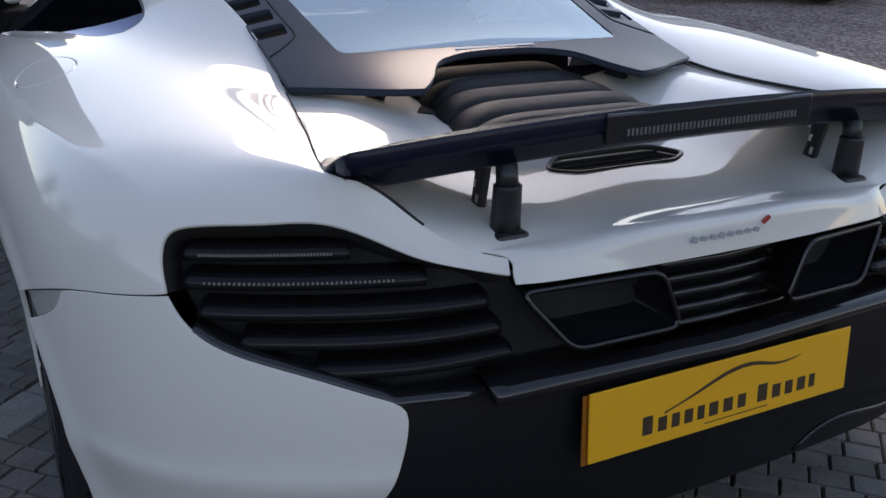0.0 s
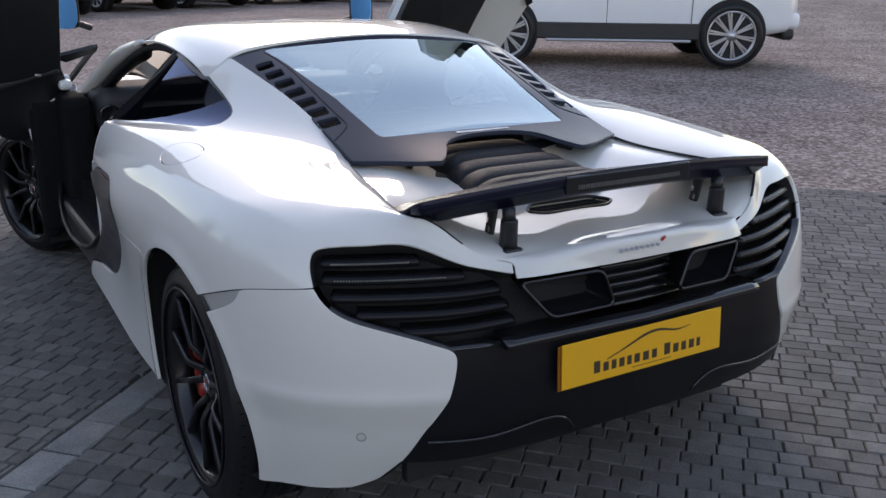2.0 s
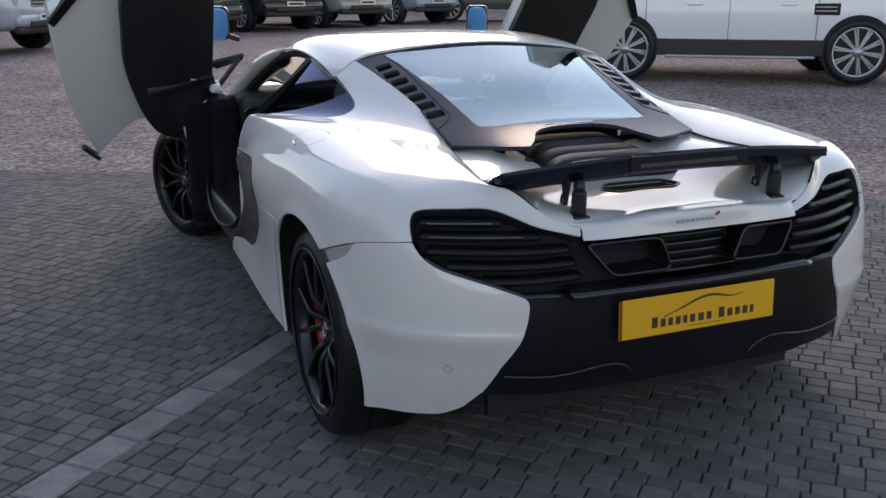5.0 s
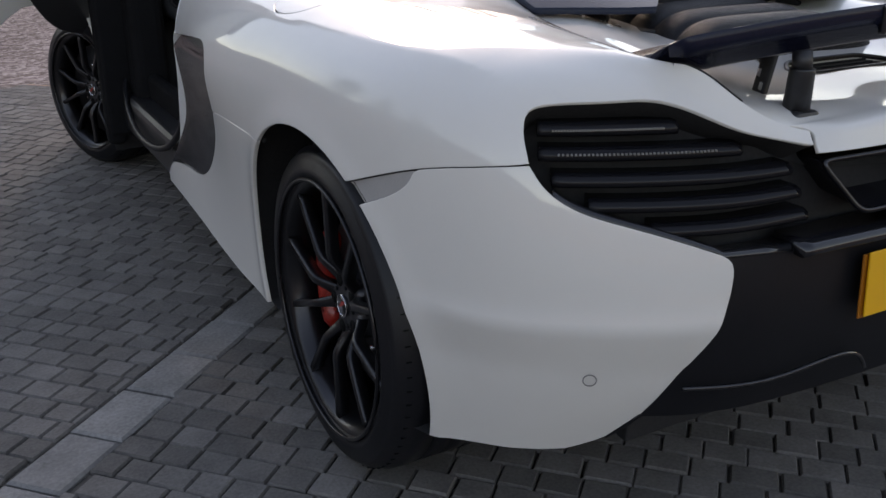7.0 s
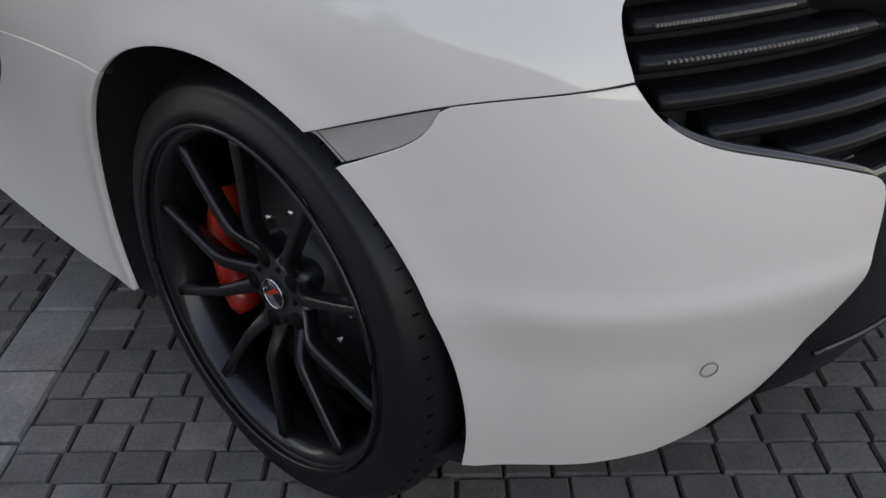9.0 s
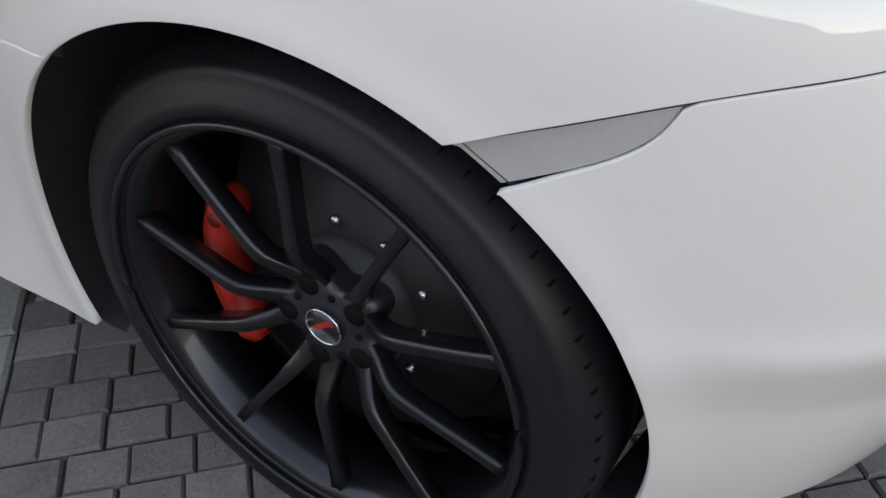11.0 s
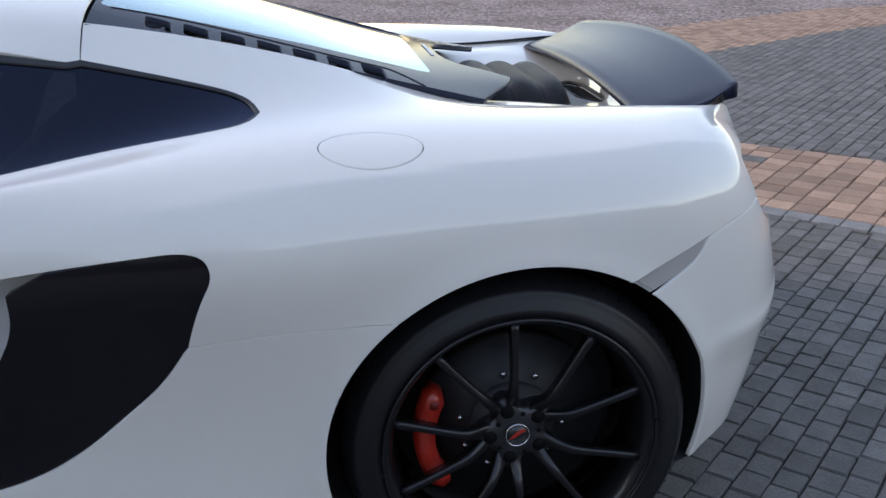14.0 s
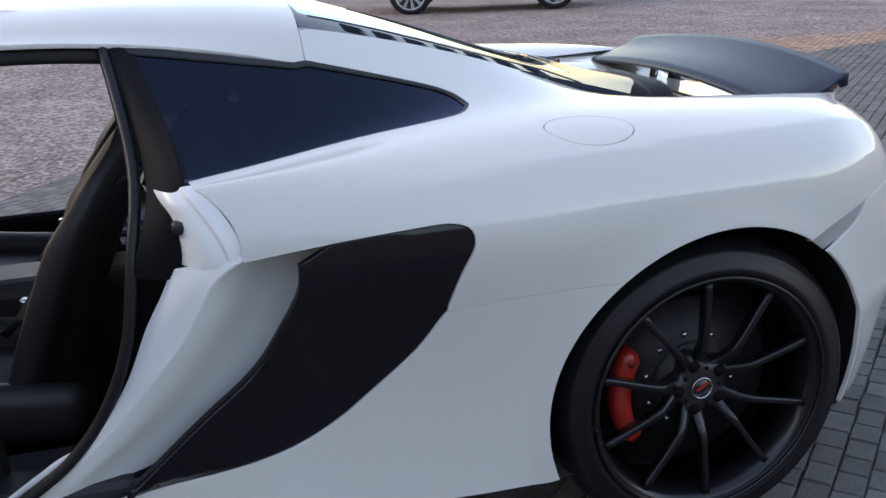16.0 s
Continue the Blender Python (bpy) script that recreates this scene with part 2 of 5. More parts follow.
def panel(name, skin, outline, mat, parent, holes=(), du=0.07, dv=0.11, depth=0.010, lift=0.0, mirror=False, label="", flip=False):
    """A skin panel with the given outline in (u, v), its edges turned inwards."""
    loops = [tidy(np.array(l, float)) for l in (outline, *holes)]
    scale = np.array([1 / du, 1 / dv])
    edge_pts = np.concatenate(loops)
    lo, hi = edge_pts.min(0), edge_pts.max(0)
    us, vs = np.arange(lo[0] + du / 2, hi[0], du), np.arange(lo[1] + dv / 2, hi[1], dv)
    pts = np.stack([g.ravel() for g in np.meshgrid(us, vs)], 1)
    keep = inside(loops[0], pts)
    for h in loops[1:]:
        keep &= ~inside(h, pts)
    pts = pts[keep]
    if len(pts):
        d = np.min(np.linalg.norm((pts[:, None] - edge_pts[None]) * scale, axis=2), 1)
        pts = pts[d > 0.45]
    edges, base = [], 0
    for l in loops:
        n = len(l)
        edges += [(base + i, base + (i + 1) % n) for i in range(n)]
        base += n
    allp = np.concatenate([edge_pts, pts]) * scale
    vo, _, fo, *_ = delaunay_2d_cdt([Vector(p) for p in allp], edges, [], 0, 1e-6)
    uv = np.array([tuple(p) for p in vo]) / scale
    tris = np.array([f for f in fo if len(f) == 3])
    mid = uv[tris].mean(1)
    ok = inside(loops[0], mid)
    for h in loops[1:]:
        ok &= ~inside(h, mid)
    tris = tris[ok]
    def surface(u, v):
        q = skin.at(u, v)
        m = skin.normal(u, v) * (-1 if flip else 1)
        return q + m * (lift(q)[:, None] if callable(lift) else lift)

    p, nrm = surface(uv[:, 0], uv[:, 1]), skin.normal(uv[:, 0], uv[:, 1])
    if callable(lift):
        e = .012
        u1, v1 = np.clip(uv[:, 0], e, skin.nu - 1 - e), np.clip(uv[:, 1], e, skin.nv - 1 - e)
        nrm = np.cross(surface(u1 + e, v1) - surface(u1 - e, v1), surface(u1, v1 + e) - surface(u1, v1 - e))
        nrm /= np.linalg.norm(nrm, axis=1)[:, None] + 1e-12
    if flip:
        nrm = -nrm
    a, b, c = (p[tris[:, i]] for i in range(3))
    wrong = (np.cross(b - a, c - a) * nrm[tris].mean(1)).sum(1) < 0
    tris[wrong] = tris[wrong][:, ::-1]
    verts, faces, normals = list(p), [tuple(t) for t in tris], list(nrm)
    if depth:
        count = {}
        for t in tris:
            for i, j in ((0, 1), (1, 2), (2, 0)):
                count[(t[i], t[j])] = 1
        rim = [(i, j) for i, j in count if (j, i) not in count]
        made = {}
        for i, j in rim:
            out = np.cross(p[j] - p[i], nrm[i])
            out /= np.linalg.norm(out) + 1e-9
            for k in (i, j):
                made.setdefault(k, []).append(out)
        ring = {}
        for k, outs in made.items():
            out = np.mean(outs, 0)
            for step, (o, dpt) in enumerate(((0.0012, 0.0015), (0.0005, depth))):
                verts.append(p[k] + out * o - nrm[k] * dpt)
                normals.append((nrm[k] + out) / np.linalg.norm(nrm[k] + out) if step == 0 else out / (np.linalg.norm(out) + 1e-9))
            ring[k] = len(verts) - 2
        for i, j in rim:
            for x0, x1, y0, y1 in ((i, j, ring[i], ring[j]), (ring[i], ring[j], ring[i] + 1, ring[j] + 1)):
                faces.append((x1, x0, y0, y1))
    made = []
    for side in ((1, -1) if mirror else (1,)):
        f = np.array([side, 1, 1])
        fs = faces if side == 1 else [q[::-1] for q in faces]
        made.append(mesh_object(name, np.array(verts) * f, fs, mat, parent, label, True, np.array(normals) * f))
    return made


def tube(points, radius, n=8, closed=False):
    """Vertices and faces of a round bar along points."""
    p = np.array(points, float)
    m = len(p)
    verts, faces = [], []
    t = np.gradient(p, axis=0)
    if closed:
        t = np.roll(p, -1, 0) - np.roll(p, 1, 0)
    up = np.array([0, 0, 1.0])
    for i in range(m):
        d = t[i] / np.linalg.norm(t[i])
        a = np.cross(d, up)
        if np.linalg.norm(a) < 0.1:
            a = np.cross(d, [0, 1, 0])
        a /= np.linalg.norm(a)
        b = np.cross(d, a)
        r = radius[i] if np.ndim(radius) else radius
        for k in range(n):
            w = 2 * math.pi * k / n
            verts.append(p[i] + r * (math.cos(w) * a + math.sin(w) * b))
    for i in range(m if closed else m - 1):
        for k in range(n):
            i2 = (i + 1) % m
            faces.append((i * n + k, i * n + (k + 1) % n, i2 * n + (k + 1) % n, i2 * n + k))
    if not closed:
        faces += [tuple(range(n))[::-1], tuple(range((m - 1) * n, m * n))]
    return verts, faces


def sweep(points, profile, normals=None, closed=False, caps=True):
    """A flat profile (a: sideways along normals, b: up) carried along points."""
    p = np.array(points, float)
    m, n = len(p), len(profile)
    verts, faces = [], []
    for i in range(m):
        nn = normals[i]
        for a, b in profile:
            verts.append(p[i] + a * nn + b * np.array([0, 0, 1.0]))
    for i in range(m - 1 + (1 if closed else 0)):
        i2 = (i + 1) % m
        for k in range(n):
            faces.append((i * n + k, i * n + (k + 1) % n, i2 * n + (k + 1) % n, i2 * n + k))
    if caps and not closed:
        faces += [tuple(range(n))[::-1], tuple(range((m - 1) * n, m * n))]
    return verts, faces


def lathe(profile, n=64, axis_x=True):
    """Rings of (radius, along) turned about the x axis."""
    verts, faces = [], []
    m = len(profile)
    for i in range(n):
        w = 2 * math.pi * i / n
        for r, a in profile:
            verts.append((a, r * math.cos(w), r * math.sin(w)))
    for i in range(n):
        j = (i + 1) % n
        for k in range(m - 1):
            faces.append((i * m + k, j * m + k, j * m + k + 1, i * m + k + 1))
    return verts, faces


def thing(name, label, category, at=(0, 0, 0), rz=0, group=""):
    e = new(name)
    e.matrix_world = pose(*at, 0, 0, rz)
    return tagged(e, label, category, group)


# ---- ground ----
def rise(x, y):
    """The yard climbs gently beyond the paving."""
    s = max(0.0, 0.42 * x + 0.91 * y - 3.6)
    bank = min(2.0, 0.07 * max(0.0, x - 13.0)) * min(1.0, max(0.0, (y - 2.0) / 6.0))
    return 0.45 * (1 - math.exp(-s / 6.5)) + bank


def gravel():
    """Loose pinkish chippings: single stones of their own tone over broad worn patches."""
    m = material("pinkish_gravel", (0.25, 0.19, 0.172), 0.95, spec=0.2)
    nt = m.node_tree
    b = nt.nodes["Principled BSDF"]
    co = nt.nodes.new("ShaderNodeTexCoord")
    ramp = nt.nodes.new("ShaderNodeValToRGB")
    ramp.color_ramp.elements[0].color, ramp.color_ramp.elements[1].color = (0.085, 0.058, 0.052, 1), (0.46, 0.37, 0.34, 1)
    mid = ramp.color_ramp.elements.new(0.5)
    mid.color = (0.235, 0.178, 0.162, 1)
    cells, patches = nt.nodes.new("ShaderNodeTexVoronoi"), nt.nodes.new("ShaderNodeTexNoise")
    cells.inputs["Scale"].default_value = 34
    patches.inputs["Scale"].default_value, patches.inputs["Detail"].default_value = 1.1, 5
    sep, mad, add = nt.nodes.new("ShaderNodeSeparateColor"), nt.nodes.new("ShaderNodeMath"), nt.nodes.new("ShaderNodeMath")
    for n in (cells, patches):
        nt.links.new(co.outputs["Object"], n.inputs["Vector"])
    nt.links.new(cells.outputs["Color"], sep.inputs["Color"])
    mad.operation = "MULTIPLY_ADD"
    mad.inputs[1].default_value, mad.inputs[2].default_value = 0.75, -0.22
    nt.links.new(sep.outputs["Red"], mad.inputs[0])
    nt.links.new(mad.outputs[0], add.inputs[0])
    half = nt.nodes.new("ShaderNodeMath")
    half.operation = "MULTIPLY"
    half.inputs[1].default_value = 0.7
    nt.links.new(patches.outputs["Fac"], half.inputs[0])
    nt.links.new(half.outputs[0], add.inputs[1])
    nt.links.new(add.outputs[0], ramp.inputs["Fac"])
    nt.links.new(ramp.outputs["Color"], b.inputs["Base Color"])
    bump = nt.nodes.new("ShaderNodeBump")
    bump.invert = True
    bump.inputs["Strength"].default_value, bump.inputs["Distance"].default_value = 0.7, 0.008
    nt.links.new(cells.outputs["Distance"], bump.inputs["Height"])
    nt.links.new(bump.outputs["Normal"], b.inputs["Normal"])
    return m


GRAVEL = gravel()
bm = bmesh.new()
rings = [0.5, 2, 4, 6, 8, 10, 13, 15, 17, 19, 22, 26, 30, 36, 42, 50, 80, 160, 400, 1500]
prev = None
for r in rings:
    ring = []
    for i in range(72):
        w = 2 * math.pi * i / 72
        x, y = r * math.cos(w), r * math.sin(w)
        ring.append(bm.verts.new((x, y, rise(x, y) - 0.028)))
    if prev:
        for i in range(72):
            bm.faces.new((prev[i], prev[(i + 1) % 72], ring[(i + 1) % 72], ring[i]))
    else:
        bm.faces.new(ring)
    prev = ring
tagged(part("ground", bm, GRAVEL, None, "", True), "pinkish brown loose gravel yard sloping gently up", "gravel", kind="structure")

# ---- the sports car ----
car = thing("sports_car", "pearl white sports car, black raised rear wing, doors swung up", "car")

# Rails of the left flank, from the sill up over the shoulder to the inner edge of the rear deck; stations run from the door back round the corner to the tail's middle.
sill_low = [(-.94, 1.45, .265), (-.95, .95, .255), (-.945, .55, .225), (-.928, .25, .21), (-.925, 0, .21), (-.905, -.25, .22), (-.86, -.39, .225), (-.765, -.50, .21), (-.57, -.585, .20), (-.33, -.625, .20), (0, -.64, .20)]
sill_high = [(-.945, 1.45, .40), (-.935, .95, .42), (-.945, .55, .44), (-.945, .25, .45), (-.955, 0, .45), (-.935, -.25, .44), (-.89, -.40, .44), (-.79, -.54, .44), (-.57, -.665, .44), (-.33, -.688, .44), (0, -.695, .44)]
waist = [(-.925, 1.45, .60), (-.942, .95, .63), (-.975, .55, .65), (-.97, .25, .66), (-.962, 0, .67), (-.935, -.25, .67), (-.88, -.41, .67), (-.775, -.535, .67), (-.545, -.645, .667), (-.34, -.677, .665), (0, -.699, .67)]
shoulder = [(-.93, 1.45, .76), (-.958, .95, .785), (-.985, .55, .80), (-.965, .25, .81), (-.945, 0, .815), (-.91, -.25, .82), (-.85, -.385, .82), (-.75, -.485, .825), (-.548, -.582, .798), (-.36, -.658, .745), (0, -.70, .75)]
crest = [(-.89, 1.45, .865), (-.905, .95, .895), (-.88, .55, .915), (-.85, .25, .916), (-.83, 0, .906), (-.79, -.25, .894), (-.735, -.37, .885), (-.665, -.455, .876), (-.54, -.558, .833), (-.36, -.654, .757), (0, -.695, .76)]
belt = [(-.86, 1.45, .895), (-.835, .95, .918), (-.72, .55, .950), (-.65, .25, .943), (-.61, 0, .919), (-.60, -.25, .901), (-.60, -.385, .893), (-.588, -.475, .884), (-.52, -.562, .848), (-.36, -.646, .766), (0, -.69, .768)]
inner = [(-.56, 1.45, 1.175), (-.55, .95, 1.145), (-.51, .55, 1.075), (-.46, .25, .983), (-.465, 0, .900), (-.51, -.25, .880), (-.545, -.40, .879), (-.555, -.505, .878), (-.505, -.568, .856), (-.36, -.638, .774), (0, -.685, .775)]
FLANK = Skin([sill_low, sill_high, waist, shoulder, crest, belt, inner])


def side(points, v=(0, 4.1)):
    return FLANK.find([1, 2], np.array(points), (0, 7.6), v)


def tail(points):
    return FLANK.find([0, 2], np.array(points), (6.0, 10), (0, 6))


def top(points):
    return FLANK.find([0, 1], np.array(points), (0, 9), (3.2, 6))


def on_flank(uv, lift=0.0):
    uv = np.array(uv)
    return FLANK.at(uv[:, 0], uv[:, 1]) + lift * FLANK.normal(uv[:, 0], uv[:, 1])


def both(name, verts, faces, mat, parent=None, label="", smooth=True):
    """The same part on the left and, mirrored, on the right."""
    v = np.array(verts, float)
    a = mesh_object(name, v, faces, mat, parent or car, label, smooth)
    b = mesh_object(name, v * (-1, 1, 1), [f[::-1] for f in faces], mat, parent or car, label, smooth)
    return a, b


ARCH_R, AXLE, ARCH_Y = 0.373, 0.345, -0.003


def arch(a0, a1, n=40, r=ARCH_R):
    return [(ARCH_Y + r * math.cos(radians(a)), AXLE + r * math.sin(radians(a))) for a in np.linspace(a0, a1, n)]


def on_arch(y):
    return (y, AXLE + math.sqrt(ARCH_R ** 2 - (y - ARCH_Y) ** 2))


def arch_angle(p):
    return math.degrees(math.atan2(p[1] - AXLE, p[0] - ARCH_Y))


P_R, P_F, P_B = on_arch(-.196), on_arch(.222), on_arch(-.238)
rear_seam = curve([P_R, (-.28, .694), (-.363, .721), (-.50, .747)], 24)
front_seam = curve([(.572, .635), (.451, .644), (.322, .643), P_F], 24)
lamp_top = curve([(-.365, .757), (-.411, .767), (-.481, .786), (-.54, .814), (-.585, .829), (-.66, .831), (-.74, .829), (-.772, .819), (-.785, .795), (-.787, .748)], 60)
lamp_low = curve([(-.787, .744), (-.775, .716), (-.749, .689), (-.68, .659), (-.611, .636), (-.54, .609)], 36)
bumper_in = curve([(-.540, .609), (-.526, .598), (-.524, .574), (-.546, .498), (-.586, .42), (-.621, .344), (-.665, .284), (-.722, .252)], 44)
intake_back = curve([(.572, .635), (.533, .73), (.519, .764), (.526, .791), (.550, .803), (.60, .805)], 28)
intake_top = curve([(.60, .805), (.734, .795), (.828, .785), (.921, .774)], 18)
intake_low = curve([(.572, .635), (.63, .559), (.699, .499), (.762, .45), (.848, .402), (.939, .376), (1.056, .364), (1.169, .358)], 36)
shut_edge = curve([(.921, .774), (.921, .812), (.945, .862), (.991, .903)], 14)
win_low = curve([(-.868, .991), (-.842, .867), (-.81, .753), (-.777, .63), (-.743, .502), (-.715, .452), (-.675, .430)], 30)
win_high = curve([(-.675, .430), (-.640, .446), (-.612, .53), (-.608, .645), (-.606, .744)], 24)
seam_top = np.linspace(5.72, 6.0, 6)
seam_u = top([(-.606, .744)])[0][0]
cap_ring = [(-.845 + .052 * math.cos(w), .243 + .088 * math.sin(w)) for w in np.linspace(0, 2 * math.pi, 48, endpoint=False)]
cap_gap = [(-.845 + .0562 * math.cos(w), .243 + .0922 * math.sin(w)) for w in np.linspace(0, 2 * math.pi, 48, endpoint=False)]



CREASE = np.array([(-.42, -.780, .857), (-.3, -.825, .870), (-.19, -.86, .878), (.04, -.888, .883), (.26, -.916, .878), (.5, -.938, .872), (.65, -.951, .861), (.92, -.972, .84)])


def swell(p):
    """Flared lip round the arch, and the fold across the bumper."""
    r = np.hypot(p[:, 1] - ARCH_Y, p[:, 2] - AXLE)
    back = np.clip((-p[:, 1] - .30) / .15, 0, 1)
    fold = np.exp(-((p[:, 2] - .478 - .02 * back) / .022) ** 2) * .006 - .010 * np.clip((.47 - p[:, 2]) / .06, 0, 1)
    cx, cz = (np.interp(p[:, 1], CREASE[:, 0], CREASE[:, k]) for k in (1, 2))
    fade = np.clip((p[:, 1] + .48) / .12, 0, 1) * np.clip((.80 - p[:, 1]) / .35, 0, 1)
    ridge = .0075 * np.exp(-np.hypot(p[:, 0] - cx, p[:, 2] - cz) / .040) * fade
    return .007 * np.exp(-((r - .371) / .030) ** 2) + back * fold + ridge


quarter = np.concatenate([
    np.stack([np.linspace(seam_u + .0, 9.0, 110), np.full(110, 6.0)], 1),
    tail(lamp_top), side(rear_seam[::-1])[1:], side(arch(arch_angle(P_R), arch_angle(P_F)))[1:],
    side(front_seam[::-1])[1:], side(intake_back)[1:], side(intake_top)[1:], side(shut_edge)[1:-1],
    top(win_low), top(win_high)[1:], np.stack([np.full(6, seam_u), seam_top], 1)[1:-1],
])
panel("rear_quarter_panel", FLANK, quarter, WHITE, car, holes=[top(cap_gap)], mirror=True, lift=swell, dv=.08)
panel("filler_cap", FLANK, top(cap_ring), WHITE, car, mirror=True, lift=swell)

gap = 0.0044
front_low = front_seam - (0, gap)
P_F2 = on_arch(.2245)
sill = np.concatenate([
    side(front_low[:-1]), side(arch(arch_angle(P_F2), -20, 34)),
    side(curve([(.368, .212), (.59, .229), (.85, .253), (1.30, .266)], 24)),
    side(curve([(1.30, .29), (1.25, .330), (1.169, .356)], 10)),
    side(intake_low[::-1])[1:-1],
])
panel("side_sill", FLANK, sill, WHITE, car, mirror=True, lift=swell)

# marker lens over the rear of the arch, and the bumper corner below it
lens_low = curve([P_B, (-.288, .657), (-.325, .677), (-.346, .697), (-.355, .7145)], 20)
lens = np.concatenate([side(rear_seam[:14] - (0, gap)), side(lens_low[::-1]), side(arch(arch_angle(P_B) - .6, arch_angle(P_R) + .8, 8)[1:-1])])
panel("side_marker", FLANK, lens, material("grey_reflector", (0.40, 0.385, 0.37), 0.30, 0.0, 0.8, vary=0.06, scale=30), car, lift=-.005, mirror=True, depth=0.006)
seam_back = np.array([p for p in rear_seam if p[0] < -.363]) - (0, gap)
bumper = np.concatenate([
    side(lens_low[::-1] - (.001, .003)), side(arch(arch_angle(P_B) + .8, 180 + 17.5, 40)),
    FLANK.find([1, 2], curve([(-.374, .233), (-.42, .240), (-.486, .245)], 12), (5, 8), (0, 2)),
    tail(curve([(-.796, .245), (-.722, .252)], 6)), tail(bumper_in[::-1])[1:], tail(lamp_low[::-1])[1:],
    side(seam_back[::-1]),
])
panel("bumper_corner", FLANK, bumper, WHITE, car, mirror=True, lift=swell)
# dark strips behind the seams stand in for the shade inside the gaps
for line in (side(front_seam - (0, .002)), side(rear_seam - (0, .002)), np.concatenate([top(cap_gap), top(cap_gap)[:1]])):
    both("panel_gap_shade", *tube(on_flank(line, -.012), .008, 6), MATT)
# grey tube drawn as the thin shadow line round each sensor
SENSOR = material("sensor_ring_shadow", (0.22, 0.21, 0.20), 0.5)
for s in (-1, 1):
    n = FLANK.find([0, 2], [(-.718, .412)], (6, 9), (0, 3))
    c, d = on_flank(n, .0012)[0], FLANK.normal(n[:, 0], n[:, 1])[0]
    a = np.cross(d, (0, 0, 1.0))
    a /= np.linalg.norm(a)
    b = np.cross(d, a)
    ring = [c + .0105 * (math.cos(w) * a + math.sin(w) * b) for w in np.linspace(0, 2 * math.pi, 20, endpoint=False)]
    v, q = tube(ring, .0011, 6, True)
    mesh_object("parking_sensor", np.array(v) * (-s, 1, 1), q, SENSOR, car)

# inner wheel houses
for y0 in (ARCH_Y, 2.67):
    v, q = [], []
    for k, (x, r) in enumerate(((-.955, .378), (-.94, .398), (-.55, .39), (-.52, .05))):
        for i in range(33):
            w = radians(-35 + 250 * i / 32)
            v.append((x, y0 + r * math.cos(w), AXLE + r * math.sin(w)))
    for k in range(3):
        q += [(k * 33 + i, k * 33 + i + 1, (k + 1) * 33 + i + 1, (k + 1) * 33 + i) for i in range(32)]
    if y0 == ARCH_Y:
        v = [tuple(on_flank(FLANK.find([1, 2], [p[1:]], (2, 6.4), (0, 3)), (-.004, -.035)[i // 33])[0]) if i < 66 else p for i, p in enumerate(v)]
    both("wheel_liner", v, q, MATT)

# tail: backing, slats, lamps
middle = [(0, z) for z in (.602, .65, .70, .745)]
tail_band = np.concatenate([tail(lamp_top)[:-1], tail(lamp_low), tail(curve([(-.54, .609), (-.3, .602), (0, .600)], 20))[1:], tail(middle)[1:-1], tail(curve([(0, .750), (-.2, .752), (-.365, .757)], 12))[:-1]])
panel("tail_backing", FLANK, tail_band, MATT, car, lift=-0.07, depth=0.0, mirror=True)
lower = np.concatenate([tail(bumper_in)[:-6], tail(curve([(-.63, .33), (-.45, .315), (0, .31)], 16)), tail([(0, .38), (0, .48), (0, .56)]), tail(curve([(0, .598), (-.3, .600), (-.535, .605)], 20))])
panel("lower_bumper", FLANK, lower, material("black_bumper_plastic", (0.010, 0.010, 0.012), 0.34, spec=0.22, vary=0.15, scale=20), car, lift=-0.006, mirror=True)


def tail_line(x0, x1, z, n=30, lift=0.0, tilt=0.0):
    xs = np.linspace(x0, x1, n)
    zs = z + tilt * (xs - x0)
    uv = tail(np.stack([-np.abs(xs), zs], 1))
    p, nn = on_flank(uv, lift), FLANK.normal(uv[:, 0], uv[:, 1])
    flipx = np.where(xs > 0, -1, 1)
    p[:, 0] *= flipx
    nn[:, 0] *= flipx
    nn[:, 2] = 0
    return p, nn / np.linalg.norm(nn, axis=1)[:, None]


line = tail(lamp_top)
front_edge, back_edge = on_flank(line, -.006), on_flank(line, -.080)
m = len(line)
both("lamp_housing", np.concatenate([front_edge, back_edge]), [(i, i + 1, m + i + 1, m + i) for i in range(m - 1)], MATT)
LAMP_BLACK = material("lamp_black", (0.010, 0.010, 0.012), 0.22, spec=0.22)
LED = material("unlit_led_strip", (0.30, 0.29, 0.27), 0.3, 0.3)
for z, x0, x1 in ((.800, -.765, -.560), (.763, -.772, -.47), (.724, -.760, -.390), (.686, -.715, -.375), (.648, -.63, -.36)):
    p, nn = tail_line(x0, x1, z, 30, -.026)
    both("lamp_slat", *sweep(p, [(-.044, .008), (-.008, .009), (.003, .005), (.007, -.002), (.004, -.009), (-.004, -.012), (-.044, -.011)], nn), LAMP_BLACK)
for z, x0, x1 in ((.797, -.745, -.585), (.762, -.745, -.515)):
    p, nn = tail_line(x0, x1, z, 40, -.019)
    for s in (1, -1):
        bm = bmesh.new()
        for k, (c, m) in enumerate(zip(p, nn)):
            w = math.degrees(math.atan2(m[1], m[0]))
            box_bm((.004, .0028, .0026), (c[0] * s, c[1], c[2]), 0, turn=(0, 0, w if s == 1 else 180 - w), bm=bm)
        tagged(part("diode_strip", bm, LED, car, "row of small pale lamp diodes"), kind="stuff")
for z, x1 in ((.728, .118), (.704, .115), (.680, .112), (.655, .108), (.630, .16)):
    p, nn = tail_line(-x1, x1, z, 13, -.035)
    mesh_object("grille_slat", *sweep(p, [(-.03, .003), (-.002, .007), (.005, .003), (.004, -.004), (-.03, -.005)], nn), GLOSS, car)
